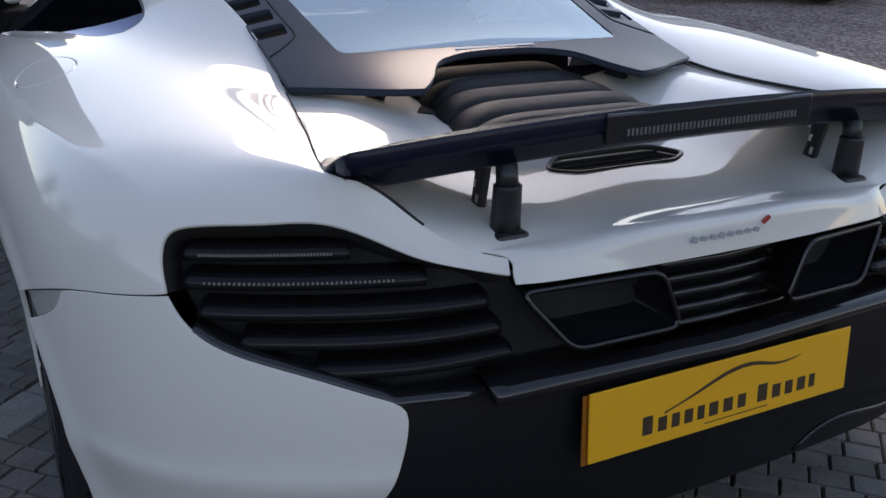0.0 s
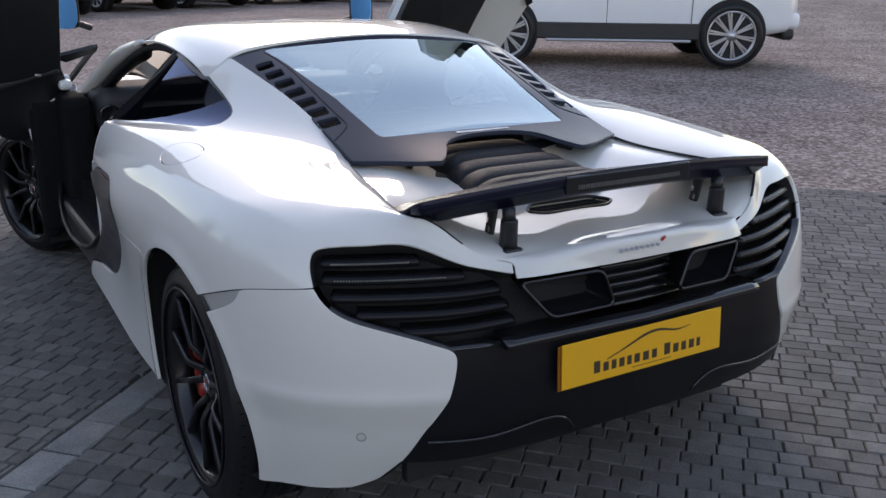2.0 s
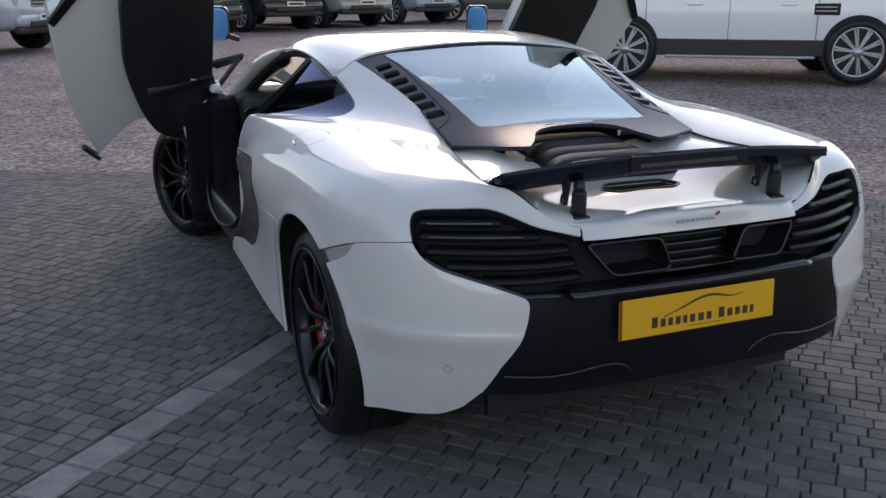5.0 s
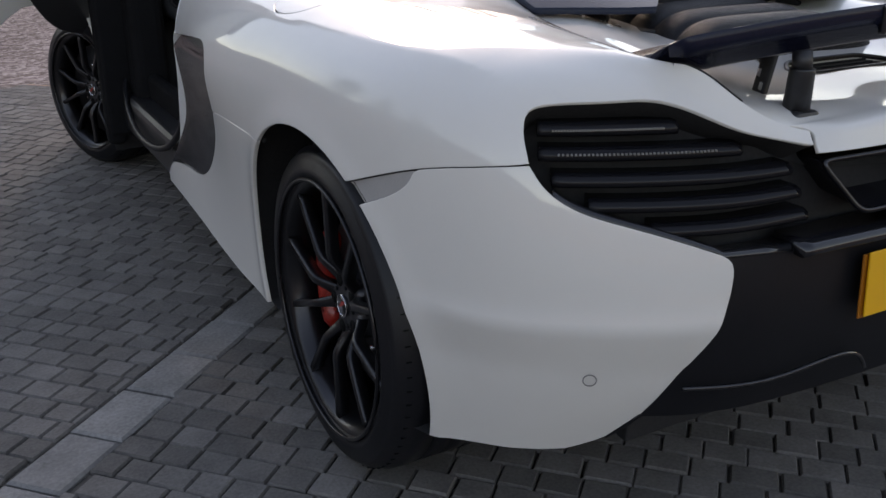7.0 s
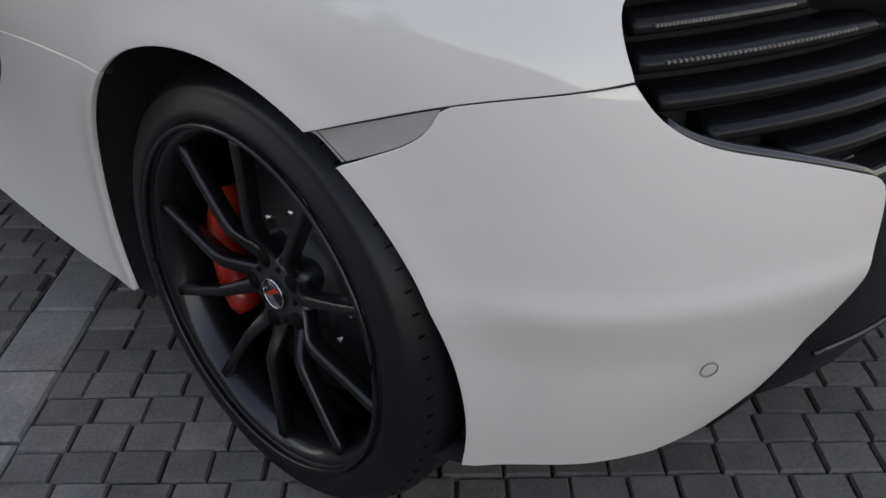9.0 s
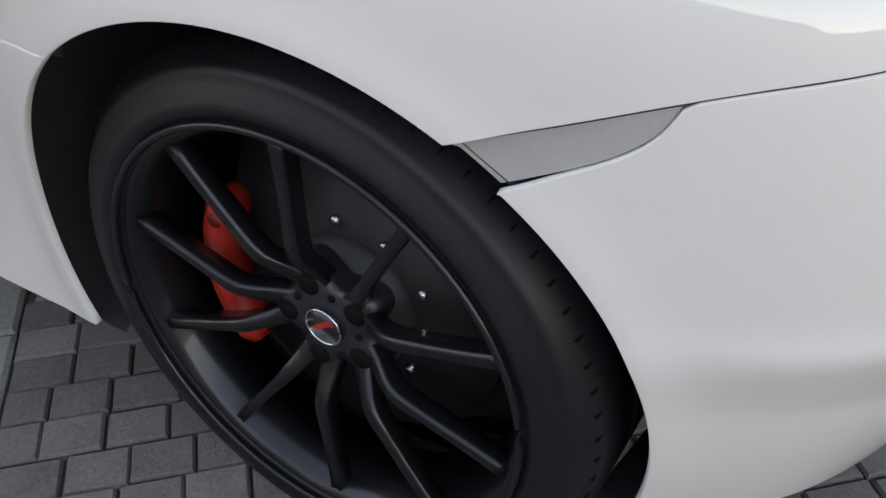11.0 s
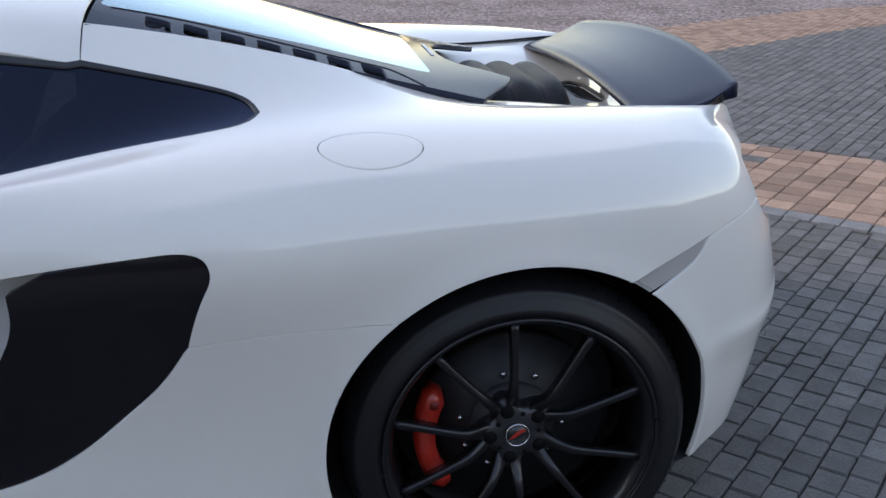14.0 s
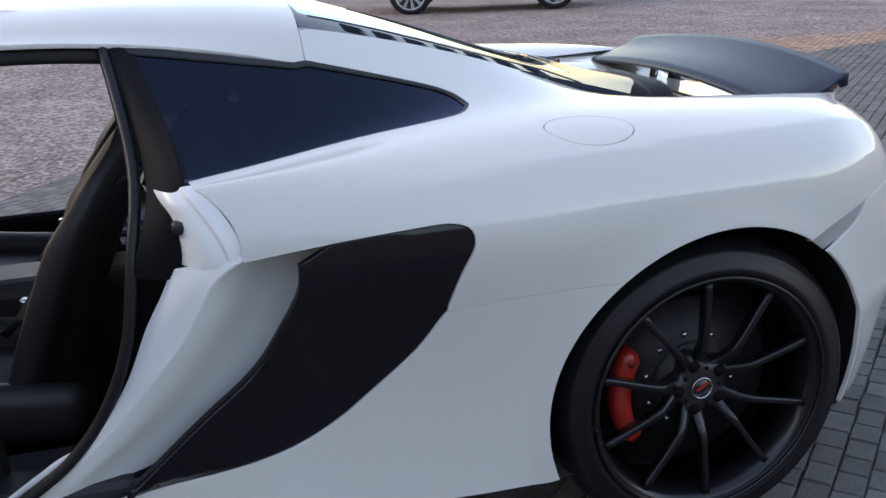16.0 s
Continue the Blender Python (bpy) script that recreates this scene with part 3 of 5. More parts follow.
# lip under the lamps: raised border and protruding shelf
for s in (1, -1):
    line = np.concatenate([lamp_low[6:-1], [(-.535, .604), (-.46, .602), (-.41, .600)]])
    uv = tail(line)
    p, nn = on_flank(uv, -.010), FLANK.normal(uv[:, 0], uv[:, 1])
    v, q = sweep(p, [(-.04, .014), (.000, .011), (.006, .004), (.006, .000), (-.04, -.002)], nn)
    mesh_object("lamp_surround", np.array(v) * (s, 1, 1), q if s == 1 else [f[::-1] for f in q], GLOSS, car)
p, nn = tail_line(-.405, .405, .606, 41, 0.0)
mesh_object("tail_shelf", *sweep(p, [(-.05, .012), (.010, .008), (.020, .000), (.020, -.010), (.012, -.014), (-.03, -.012)], nn), GLOSS, car)


def frame_loop(corners, r, n=6):
    """A rounded closed outline."""
    out = []
    c = np.array(corners, float)
    for i in range(len(c)):
        a, b, d = c[i - 1], c[i], c[(i + 1) % len(c)]
        e0, e1 = (a - b) / np.linalg.norm(a - b), (d - b) / np.linalg.norm(d - b)
        for t in np.linspace(0, 1, n):
            out.append((1 - t) ** 2 * (b + e0 * r) + 2 * t * (1 - t) * b + t * t * (b + e1 * r))
    return np.array(out)


# exhaust outlets
outlet = frame_loop([(-.352, -.660, .730), (-.142, -.698, .740), (-.104, -.704, .650), (-.282, -.694, .646)], .022)
v, q = tube(outlet, .0045, 8, True)
both("exhaust_trim", v, q, material("dark_chrome", (0.06, 0.06, 0.065), 0.3, 1.0), label="dark chrome surround of the exhaust outlet")
m = len(outlet)
centre = outlet.mean(0)
inner_ring = [centre + (p - centre) * .86 + np.array([0, .10, .004]) for p in outlet]
v = list(outlet) + inner_ring + [centre + (0, .10, 0)]
q = [(i, (i + 1) % m, m + (i + 1) % m, m + i) for i in range(m)] + [(m + i, m + (i + 1) % m, 2 * m) for i in range(m)]
both("exhaust_outlet", v, q, LAMP_BLACK)

# diffuser
for s in (1, -1):
    for pts, r in (([(-.585, -.655, .392), (-.40, -.690, .384), (-.225, -.697, .378), (-.195, -.690, .345)], .004),):
        v, q = tube(np.array(curve(pts, 20)) * (s, 1, 1), r, 6)
        mesh_object("diffuser_edge", v, q, GLOSS, car)
bm = box_bm((.40, .10, .012), (0, -.600, .312), .004)
part("diffuser_blade", bm, SATIN, car)
part("undertray", box_bm((1.4, 3.4, .02), (0, 1.48, .150), .004), MATT, car)
part("rear_underside", box_bm((1.1, .03, .16), (0, -.48, .27), .004), MATT, car)

# yellow plate with dark bars
plate = new("number_plate")
plate.parent = car
plate.matrix_local = pose(0, -.711, .522, 86, 0, 0)
part("plate_back", box_bm((.522, .111, .004), (-.006, -.004, -.006), .0015), material("amber_acrylic_edge", (0.35, 0.11, 0.01), 0.3), plate)
part("plate_face", box_bm((.520, .111, .004), (0, 0, 0), .0015), YELLOW, plate, "plain yellow acrylic plate face")
x = -.170
for wdt, h in ((.030, .026), (.026, .020), (.024, .020), (.026, .020), (.022, .020), (.028, .020), (.030, .020), (.026, .020), (0, 0), (.032, .026), (.028, .020), (.026, .020), (.028, .020), (.020, .020)):
    if wdt:
        part("plate_bar", box_bm((wdt * .62, h * 1.15, .0006), (x + wdt / 2, -.034 + h * .575, .0023)), INK, plate)
    x += (wdt or .014)
bm = box_bm((.13, .0016, .0005), (.02, -.044, .0022))
part("plate_small_print", bm, INK, plate)
line = curve([(-.125, -.006), (-.06, .014), (-.005, .032), (.05, .036), (.10, .026), (.15, .030)], 40)
v = []
for k, (px, py) in enumerate(line):
    wv = .0030 * math.sin(math.pi * min(1, max(.12, k / 39))) + .0006
    v += [(px, py - wv, .0024), (px, py + wv, .0024)]
mesh_object("plate_swoosh", v, [(2 * i, 2 * i + 2, 2 * i + 3, 2 * i + 1) for i in range(39)], INK, plate, "thin dark curved line")

# rear deck: dished lid with a lip
deck_rails = []
for y, eu, zc, ze, ye in ((-.702, 9.0, .752, .746, -.662), (-.697, 9.0, .778, .762, -.653), (-.688, 9.0, .799, .775, -.642), (-.650, 8.9, .7985, .782, -.624), (-.60, 8.6, .794, .79, 0), (-.52, 7.6, .797, .814, 0), (-.40, 6.5, .808, .836, 0), (-.22, 5.2, .828, .862, 0), (-.04, 4.3, .846, .882, 0), (.06, 3.9, .855, .888, 0)):
    e = FLANK.at([eu], [6.0])[0]
    lip = eu >= 8.9
    xe = e[0] + (0.001 if lip else .004)
    zt, ye = (ze, ye) if lip else (e[2] - .009, e[1])
    ym = .5 * (ye + y)
    half = [(xe, ye, zt), (xe * .88, ye * .7 + y * .3, zt * .8 + zc * .2 if lip else ze * .62 + zt * .38), (xe * .70, ym, zt * .6 + zc * .4 if lip else ze * .8 + zc * .2), (xe * .38, ye * .15 + y * .85, zc)]
    deck_rails.append(half + [(0, y, zc + .002)] + [(-a, b, c) for a, b, c in half[::-1]])
DECK = Skin(deck_rails)
# dark tube laid in the groove beside the deck, in place of its shade
both("deck_gap_shade", *tube(on_flank(np.stack([np.linspace(4.1, 8.4, 60), np.full(60, 5.99)], 1), -.003) + (.002, 0, 0), .0035, 6), MATT)
slot = DECK.find([0, 1], frame_loop([(-.145, -.395), (-.10, -.350), (.10, -.350), (.145, -.395), (.10, -.425), (-.10, -.425)], .018))
panel("rear_deck", DECK, [(i, 0) for i in np.linspace(0, 8, 60)] + [(8, i) for i in np.linspace(0, 9, 60)][1:] + [(i, 9) for i in np.linspace(8, 0, 60)][1:] + [(0, i) for i in np.linspace(9, 0, 60)][1:-1], WHITE, car, holes=[slot], du=.12, dv=.12)
v, q = tube(DECK.at(slot[:, 0], slot[:, 1]) + (0, 0, -.001), .005, 6, True)
mesh_object("deck_vent_rim", v, q, SATIN, car)
bm = box_bm((.285, .074, .006), (0, -.388, .797), turn=(8, 0, 0))
for i in range(4):
    box_bm((.22, .003, .006), (0, -.412 + i * .016, .798 + i * .0022), 0, turn=(8, 0, 0), bm=bm)
part("deck_vent", bm, MATT, car, "black slatted vent in the deck")

# engine cover: ribbed black hump
v, q = [], []
nx, ny = 33, 61
for j in range(ny):
    t = j / (ny - 1)
    y = .085 - .400 * t
    w = .205 + .030 * t - .02 * max(0, t - .9) / .1
    base = .853 - .027 * t
    crown = .036 - .010 * t
    rib = .020 * abs(math.sin(math.pi * (t * 5.0))) ** .55
    end = max(0.0, (t - .93) / .07) ** 2
    for i in range(nx):
        s_ = -1 + 2 * i / (nx - 1)
        v.append((w * s_, y, base + ((crown + rib) * (1 - abs(s_) ** 6)) * (1 - end) - .03 * abs(s_) ** 10 - .03 * end))
q = [(j * nx + i, j * nx + i + 1, (j + 1) * nx + i + 1, (j + 1) * nx + i) for j in range(ny - 1) for i in range(nx - 1)]
mesh_object("engine_cover", v, [f[::-1] for f in q], material("black_mesh_cover", (0.014, 0.014, 0.016), 0.45, spec=0.2, bump=0.5, bump_scale=900), car, "ribbed black engine cover")
part("engine_bay", box_bm((.84, .34, .02), (0, .08, .84), .004), MATT, car)
for x in (-.345, -.285, .285, .345):
    part("lid_hinge", box_bm((.012, .06, .035), (x, .00, .872), .003, turn=(25, 0, 8)), STEEL if abs(x) > .3 else MATT, car)

# roof
roof_rails = []
for y, zl, xe, ze, zc in ((.748, 1.050, .550, 1.120, 1.178), (.96, 1.098, .555, 1.148, 1.196), (1.3, 1.128, .56, 1.168, 1.200), (1.62, 1.105, .555, 1.148, 1.182), (1.86, 1.062, .545, 1.103, 1.150)):
    half = [(-.612, y, zl), (-xe - .018, y, ze - .025), (-xe * .86, y, ze + (zc - ze) * .36), (-xe * .45, y, ze + (zc - ze) * .84)]
    roof_rails.append(half + [(0, y, zc)] + [(-a, b, c) for a, b, c in half[::-1]])
ROOF = Skin(roof_rails)


def full(skin, nu, nv):
    a, b = skin.nu - 1, skin.nv - 1
    return [(i, 0) for i in np.linspace(0, a, nu)] + [(a, i) for i in np.linspace(0, b, nv)][1:] + [(i, b) for i in np.linspace(a, 0, nu)][1:] + [(0, i) for i in np.linspace(b, 0, nv)][1:-1]


panel("roof", ROOF, full(ROOF, 60, 40), WHITE, car, du=.12, dv=.12, lift=.001)
panel("headlining", ROOF, full(ROOF, 30, 20), MATT, car, du=.3, dv=.3, lift=-.03, depth=0)

# rear window with louvred borders
win_rails = [[(-.462, -.03, .903), (-.36, -.085, .903), (-.235, -.140, .904), (0, -.160, .908), (.235, -.140, .904), (.36, -.085, .903), (.462, -.03, .903)]]
for y, xe, ze, zc in ((.12, .460, .945, .968), (.36, .470, 1.014, 1.050), (.57, .50, 1.072, 1.118), (.742, .538, 1.112, 1.172)):
    half = [(-xe, y, ze), (-xe * .75, y, ze + (zc - ze) * .5), (-xe * .4, y, ze + (zc - ze) * .85)]
    win_rails.append(half + [(0, y, zc)] + [(-a, b, c) for a, b, c in half[::-1]])
REAR = Skin(win_rails)


def pane(points):
    return REAR.find([0, 1], np.array(points))


notch = pane(curve([(-.222, -.115), (-.195, -.078), (-.165, -.030), (-.11, .000), (0, .010), (.11, .000), (.165, -.030), (.195, -.078), (.222, -.115)], 40))
glass_line = np.concatenate([[(1.12, .74), (4.88, .74)], [(5.15, 3.95), (.85, 3.95)]])
glass_uv = frame_loop(np.c_[glass_line, np.zeros(4)], .16, 8)[:, :2]
holes = []
for k in range(7):
    yc, xo, xi = .622 - .0705 * k, -.488 + .0045 * k, -.426 + .006 * k
    loop = pane(frame_loop([(xo, yc + .022, 0), (xi, yc + .027, 0), (xi - .004, yc - .022, 0), (xo - .002, yc - .030, 0)], .011, 5)[:, :2])
    holes += [loop, loop * (-1, 1) + (6, 0)]
frame_black = material("black_glass_border", (0.024, 0.029, 0.044), 0.14, 0.0, 0.0, 0.10)
rim_line = [(u, 0) for u in np.linspace(0, 1.95, 20)] + [tuple(p) for p in notch] + [(u, 0) for u in np.linspace(4.05, 6, 20)] + full(REAR, 60, 40)[60:]
panel("window_border", REAR, rim_line, frame_black, car, holes=[glass_uv] + holes, du=.12, dv=.12, lift=.002, depth=.014)
panel("rear_window_glass", REAR, glass_uv, REAR_TINT, car, du=.15, dv=.15, lift=.0, depth=.004)
for ob in bpy.data.objects:
    if ob.name.startswith("rear_window_glass"):
        ob.visible_shadow = False
for s in (1, -1):
    v = [(-.53 * s, .73, 1.06), (-.37 * s, .73, 1.08), (-.33 * s, .04, .86), (-.44 * s, .04, .86)]
    mesh_object("louvre_tray", v, [(0, 1, 2, 3) if s == 1 else (3, 2, 1, 0)], MATT, car)
for s in (1, -1):
    for k in range(7):
        x_, y_ = -.455 + .005 * k, .622 - .0705 * k - .034
        a = REAR.at(*pane([(x_, y_)])[0][:, None])[0]
        part("louvre_blade", box_bm((.058, .014, .036), (a[0] * s, a[1] + .004, a[2] - .044), .003, turn=(-35, 0, 6 * s)), SATIN, car)
    line = pane(curve([(-.425, .712), (-.413, .66), (-.392, .40), (-.384, .20), (-.386, .165), (-.405, .140), (-.458, .095)], 40))
    if s == -1:
        line = line * (-1, 1) + (6, 0)
    g = REAR.at(line[:, 0], line[:, 1]) + (0, 0, .0012)
    # no groove is cut: a dark line is laid where its shade would be
    mesh_object("louvre_gap_shade", *tube(g, .0028, 6), MATT, car)


# rear wing on two struts
def wing_section(x):
    t = min(1.0, abs(x) / .555)
    k = 1 - t * t
    drop = .05 * max(0, (t - .9) / .1) ** 2
    te_y, te_z = -.562 - .052 * k, .921 + .035 * k
    le_y, le_z = -.345 - .005 * k, .850 + .036 * k - drop * .2
    low = te_z - .058 + .050 * max(0, (t - .92) / .08)
    pts = [(te_y, te_z), (te_y + .02, te_z - .008), (te_y * .75 + le_y * .25, te_z * .76 + le_z * .24 - .008), (te_y * .45 + le_y * .55, te_z * .47 + le_z * .53 - .006), (te_y * .15 + le_y * .85, te_z * .17 + le_z * .83 + .001), (le_y, le_z), (le_y - .015, le_z - .010),
           (te_y * .35 + le_y * .65, le_z - .014), (te_y * .75 + le_y * .25, low * .7 + le_z * .3 - .006), (te_y + .028, low - .004), (te_y + .010, low + .004), (te_y - .002, te_z - .030), (te_y - .002, te_z - .030), (te_y - .001, te_z - .001)]
    return [(x, y, z) for y, z in pts]


xs = np.concatenate([[-.561, -.558], np.linspace(-.553, .553, 61), [.558, .561]])
v, q = [], []
for x in xs:
    sec = np.array(wing_section(np.clip(x, -.553, .553)))
    sec[:, 0] = x
    if abs(x) > .5535:
        c = sec.mean(0)
        sec = c + (sec - c) * (.88 if abs(x) < .560 else .6)
        sec[:, 0] = x
    v += [tuple(p) for p in sec]
n = 14
q = [(i * n + k, i * n + (k + 1) % n, (i + 1) * n + (k + 1) % n, (i + 1) * n + k) for i in range(len(xs) - 1) for k in range(n)]
q += [tuple(range(n))[::-1], tuple(range((len(xs) - 1) * n, len(xs) * n))]
spoiler = new("rear_wing")
spoiler.parent = car
ob = mesh_object("wing_blade", v, q, CARBON, spoiler, "dark lacquered carbon blade")
bm = box_bm((.39, .012, .046), (0, -.6105, .927), .004)
part("brake_lamp_housing", bm, GLOSS, spoiler)
bm = bmesh.new()
for i in range(44):
    box_bm((.004, .004, .010), (-.16 + i * .0074, -.6165, .922), bm=bm)
tagged(part("brake_lamp_lens", bm, material("smoked_led", (0.12, 0.115, 0.115), 0.35), spoiler, "row of small smoked brake lamp cells"), kind="stuff")
for s in (-1, 1):
    x = .335 * s
    v, q = tube([(x, -.585, .775), (x, -.588, .858), (x, -.588, .860)], [.022, .020, .020], 20)
    mesh_object("strut_sleeve", v, q, SATIN, spoiler)
    v, q = tube([(x, -.588, .855), (x, -.583, .888)], .0155, 20)
    mesh_object("strut_rod", v, q, SATIN, spoiler)
    part("strut_arm", box_bm((.014, .026, .115), (x, -.515, .842), .004, turn=(12, 0, 0)), SATIN, spoiler)
    for k in range(3):
        part("arm_slot", box_bm((.016, .008, .016), (x, -.503 - .006 * k, .865 - .022 * k), .002, turn=(12, 0, 0)), STEEL, spoiler)
    part("strut_foot", box_bm((.055, .13, .022), (x, -.548, .785), .008), SATIN, spoiler)

BADGE = material("satin_silver_badge", (0.42, 0.45, 0.50), 0.3, 0.3)
# badge on the lid: slanted silver strokes and a small red mark
for k in range(8):
    part("badge_stroke", box_bm((.011, .0016, .010 if k in (0, 3) else .0075), (-.092 + k * .0165, -.7005, .7795), .0006, turn=(0, 16, 0)), BADGE, car)
part("badge_mark", box_bm((.015, .0016, .007), (.042, -.6985, .791), .002, turn=(0, -35, 0)), RED, car)

# quarter window
uv_q = np.concatenate([top(win_low), top(win_high)[1:], np.stack([np.linspace(seam_u, .72, 14), np.linspace(5.72, 5.86, 14)], 1)[1:], np.stack([np.linspace(.745, .87, 8), np.linspace(5.7, 4.86, 8)], 1)])
ring = (uv_q - uv_q.mean(0)) * (.97, .93) + uv_q.mean(0)
panel("quarter_window_frame", FLANK, uv_q, SATIN, car, holes=[ring], lift=-.001, mirror=True, depth=.015)
panel("quarter_window_glass", FLANK, ring, TINT, car, lift=-.006, mirror=True, depth=.003)
for ob in bpy.data.objects:
    if ob.name.startswith("quarter_window_glass"):
        ob.visible_shadow = False
script = REAR.find([0, 1], frame_loop([(-.10, .020), (.085, .020), (.085, .030), (-.10, .030)], .002))
panel("window_script", REAR, script, PALE_INK, car, lift=.0035, depth=0, du=.1, dv=.05, label="pale printed line on the window")

# side intake: gloss blade, white scoop, jamb
blade_front = curve([(.828, .760), (.829, .726), (.867, .642), (.918, .567), (1.002, .495), (1.101, .415), (1.165, .362)], 26)
blade = np.concatenate([side(intake_back + (.003, -.002)), side(intake_top[:10] - (0, .003)), side(blade_front), side(intake_low[::-1] + (.002, .003))[1:-1]])


def flare(p):
    front = np.interp(p[:, 2], blade_front[::-1, 1], blade_front[::-1, 0])
    back = np.interp(p[:, 2], np.r_[intake_low[::-1, 1], intake_back[1:20, 1]], np.r_[intake_low[::-1, 0], intake_back[1:20, 0]])
    t = np.clip((p[:, 1] - back) / np.maximum(front - back, .02), 0, 1)
    return -.008 + .026 * t * t


panel("intake_blade", FLANK, blade, material("black_intake_blade", (0.010, 0.009, 0.012), 0.10, spec=0.36), car, lift=flare, mirror=True, depth=.03)
rows = []
for i, (cy, cz) in enumerate(curve([(.921, .775), (.967, .745), (1.014, .669), (1.091, .573), (1.168, .488), (1.25, .415), (1.36, .345)], 12)):
    t = i / 11
    by, bz = blade_front[min(25, int(t * 25))]
    rows.append([(-.965 + .07 * t, cy, cz), (-.930 + .03 * t, cy * .7 + by * .3, cz * .7 + bz * .3), (-.885, cy * .35 + by * .65, cz * .35 + bz * .65), (-.870, by - .03, bz + .01), (-.86, by - .16 + .1 * t, bz + .02)])
SCOOP = Skin(rows)
panel("intake_scoop", SCOOP, full(SCOOP, 30, 40), INNER_WHITE, car, mirror=True, du=.2, dv=.25, depth=.01, flip=True)
rows = []
for i, (cy, cz) in enumerate(curve([(.921, .778), (.967, .745), (1.014, .669), (1.091, .573), (1.168, .488), (1.25, .415), (1.36, .345)], 12)):
    sy, sz = curve([(1.035, .760), (1.055, .720), (1.08, .679), (1.136, .566), (1.204, .478), (1.313, .397), (1.42, .33)], 12)[i]
    rows.append([(-.905, sy + .004, sz), (-.935 + .004 * i, sy * .7 + cy * .3, sz * .7 + cz * .3 + .004), (-.955 + .006 * i, sy * .25 + cy * .75, sz * .25 + cz * .75 + .004), (-.965 + .07 * i / 11, cy, cz)])
JAMB = Skin(rows)
panel("door_jamb", JAMB, full(JAMB, 24, 40), INNER_WHITE, car, mirror=True, du=.2, dv=.25, depth=.012, flip=True)
# latch post under the belt
rows = []
for t in np.linspace(0, .96, 8):
    tc = min(1, max(0, t))
    y0, z0 = .921 + .068 * tc ** 1.5, .778 + .125 * t
    x0 = FLANK.at(*[np.array([a]) for a in side([(y0, min(z0, .905))])[0]])[0][0]
    rows.append([(x0 + .003, y0 - .010, z0), (x0 + .004, y0 + .006, z0), (x0 + .004, y0 + .020, z0 - .001), (x0 + .006, y0 + .024, z0 - .006), (x0 + .008, y0 + .045 - .01 * tc, z0 - .010), (x0 + .030, y0 + .085 - .03 * tc, z0 - .010), (x0 + .085, y0 + .115 - .03 * tc, z0 - .010)])
POST = Skin(rows)
panel("latch_post", POST, full(POST, 16, 20), INNER_WHITE, car, mirror=True, du=.2, dv=.2, depth=0)
both("door_latch", *(lambda b: ([tuple(p.co) for p in b.verts], [tuple(k.index for k in f_.verts) for f_ in b.faces]))((lambda b: (b.verts.ensure_lookup_table(), b.verts.index_update(), b)[2])(box_bm((.030, .048, .026), (-.903, 1.005, .832), .009))), SATIN)


# wheels
def cylinder(r, x0, x1, n=24, at=(0, 0)):
    """A capped drum along x."""
    v, q = [], []
    for x in (x0, x1):
        for i in range(n):
            w = 2 * math.pi * i / n
            v.append((x, at[0] + r * math.cos(w), at[1] + r * math.sin(w)))
    q = [(i, (i + 1) % n, n + (i + 1) % n, n + i) for i in range(n)] + [tuple(range(n))[::-1], tuple(range(n, 2 * n))]
    return v, q


def caliper_bm(r0, r1, a0, a1, x0, x1):
    bm = bmesh.new()
    n = 14
    rings = []
    for i in range(n + 1):
        w = radians(a0 + (a1 - a0) * i / n)
        e = .010 if i in (0, n) else 0
        rings.append([bm.verts.new((x, r * math.cos(w), r * math.sin(w))) for x, r in ((x0 + e, r0 + e), (x0 + e, r1 - .012), (x0 + .012, r1 - e), (x1, r1 - e), (x1, r0 + e))])
    for a, b in zip(rings, rings[1:]):
        for k in range(5):
            bm.faces.new((a[k], a[(k + 1) % 5], b[(k + 1) % 5], b[k]))
    bm.faces.new(rings[0])
    bm.faces.new(rings[-1][::-1])
    return bm


# hub paler than the spokes: the sky's gleam is put into its colour
HUB = material("sky_lit_dark_hub", (0.05, 0.05, 0.055), 0.32, 0.6, vary=0.15, scale=30)
LUG = material("deep_black_bore", (0.006, 0.006, 0.006), 0.8, spec=0.1)
CAP_BLACK = material("black_centre_cap", (0.01, 0.01, 0.011), 0.3, coat=0.4)


def wheel(name, r, width, at, turn, label, caliper=True):
    w = new(name)
    w.parent = car
    w["label"] = label
    w.matrix_local = pose(*at, 0, 0, turn)
    h, rr = width / 2, r - .077
    prof = [(rr - .012, h - .030), (rr - .004, h - .012), (rr + .004, h - .005), (rr + .014, h), (rr + .022, h + .002), (rr + .025, h - .001), (rr + .042, h - .003), (rr + .0445, h - .006), (rr + .050, h - .006), (rr + .058, h - .013), (rr + .060, h - .018), (rr + .068, h - .026), (r - .003, h - .046)]
    for k in range(4):
        a = h - .052 - k * (2 * h - .10) / 4
        prof += [(r, a), (r, a - .040), (r - .007, a - .043), (r - .007, a - .052)]
    prof += [(r, -h + .05), (r - .02, -h + .01), (rr, -h + .02)]
    mesh_object("tyre", *lathe([(a, -b) for a, b in prof], 96), RUBBER, w, "black low-profile road tyre")
    # small black boxes take the place of shade in the shoulder notches
    notch_bm = bmesh.new()
    for k in range(72):
        a = 360 / 72 * k
        box_bm((.010, .0025, .004), (-h + .030, (r - .0085) * math.cos(radians(a)), (r - .0085) * math.sin(radians(a))), 0, turn=(a - 90, 0, 0), bm=notch_bm)
    tagged(part("tread_notch_shade", notch_bm, LUG, w, "ring of small black boxes for shaded tread notches"), kind="stuff")
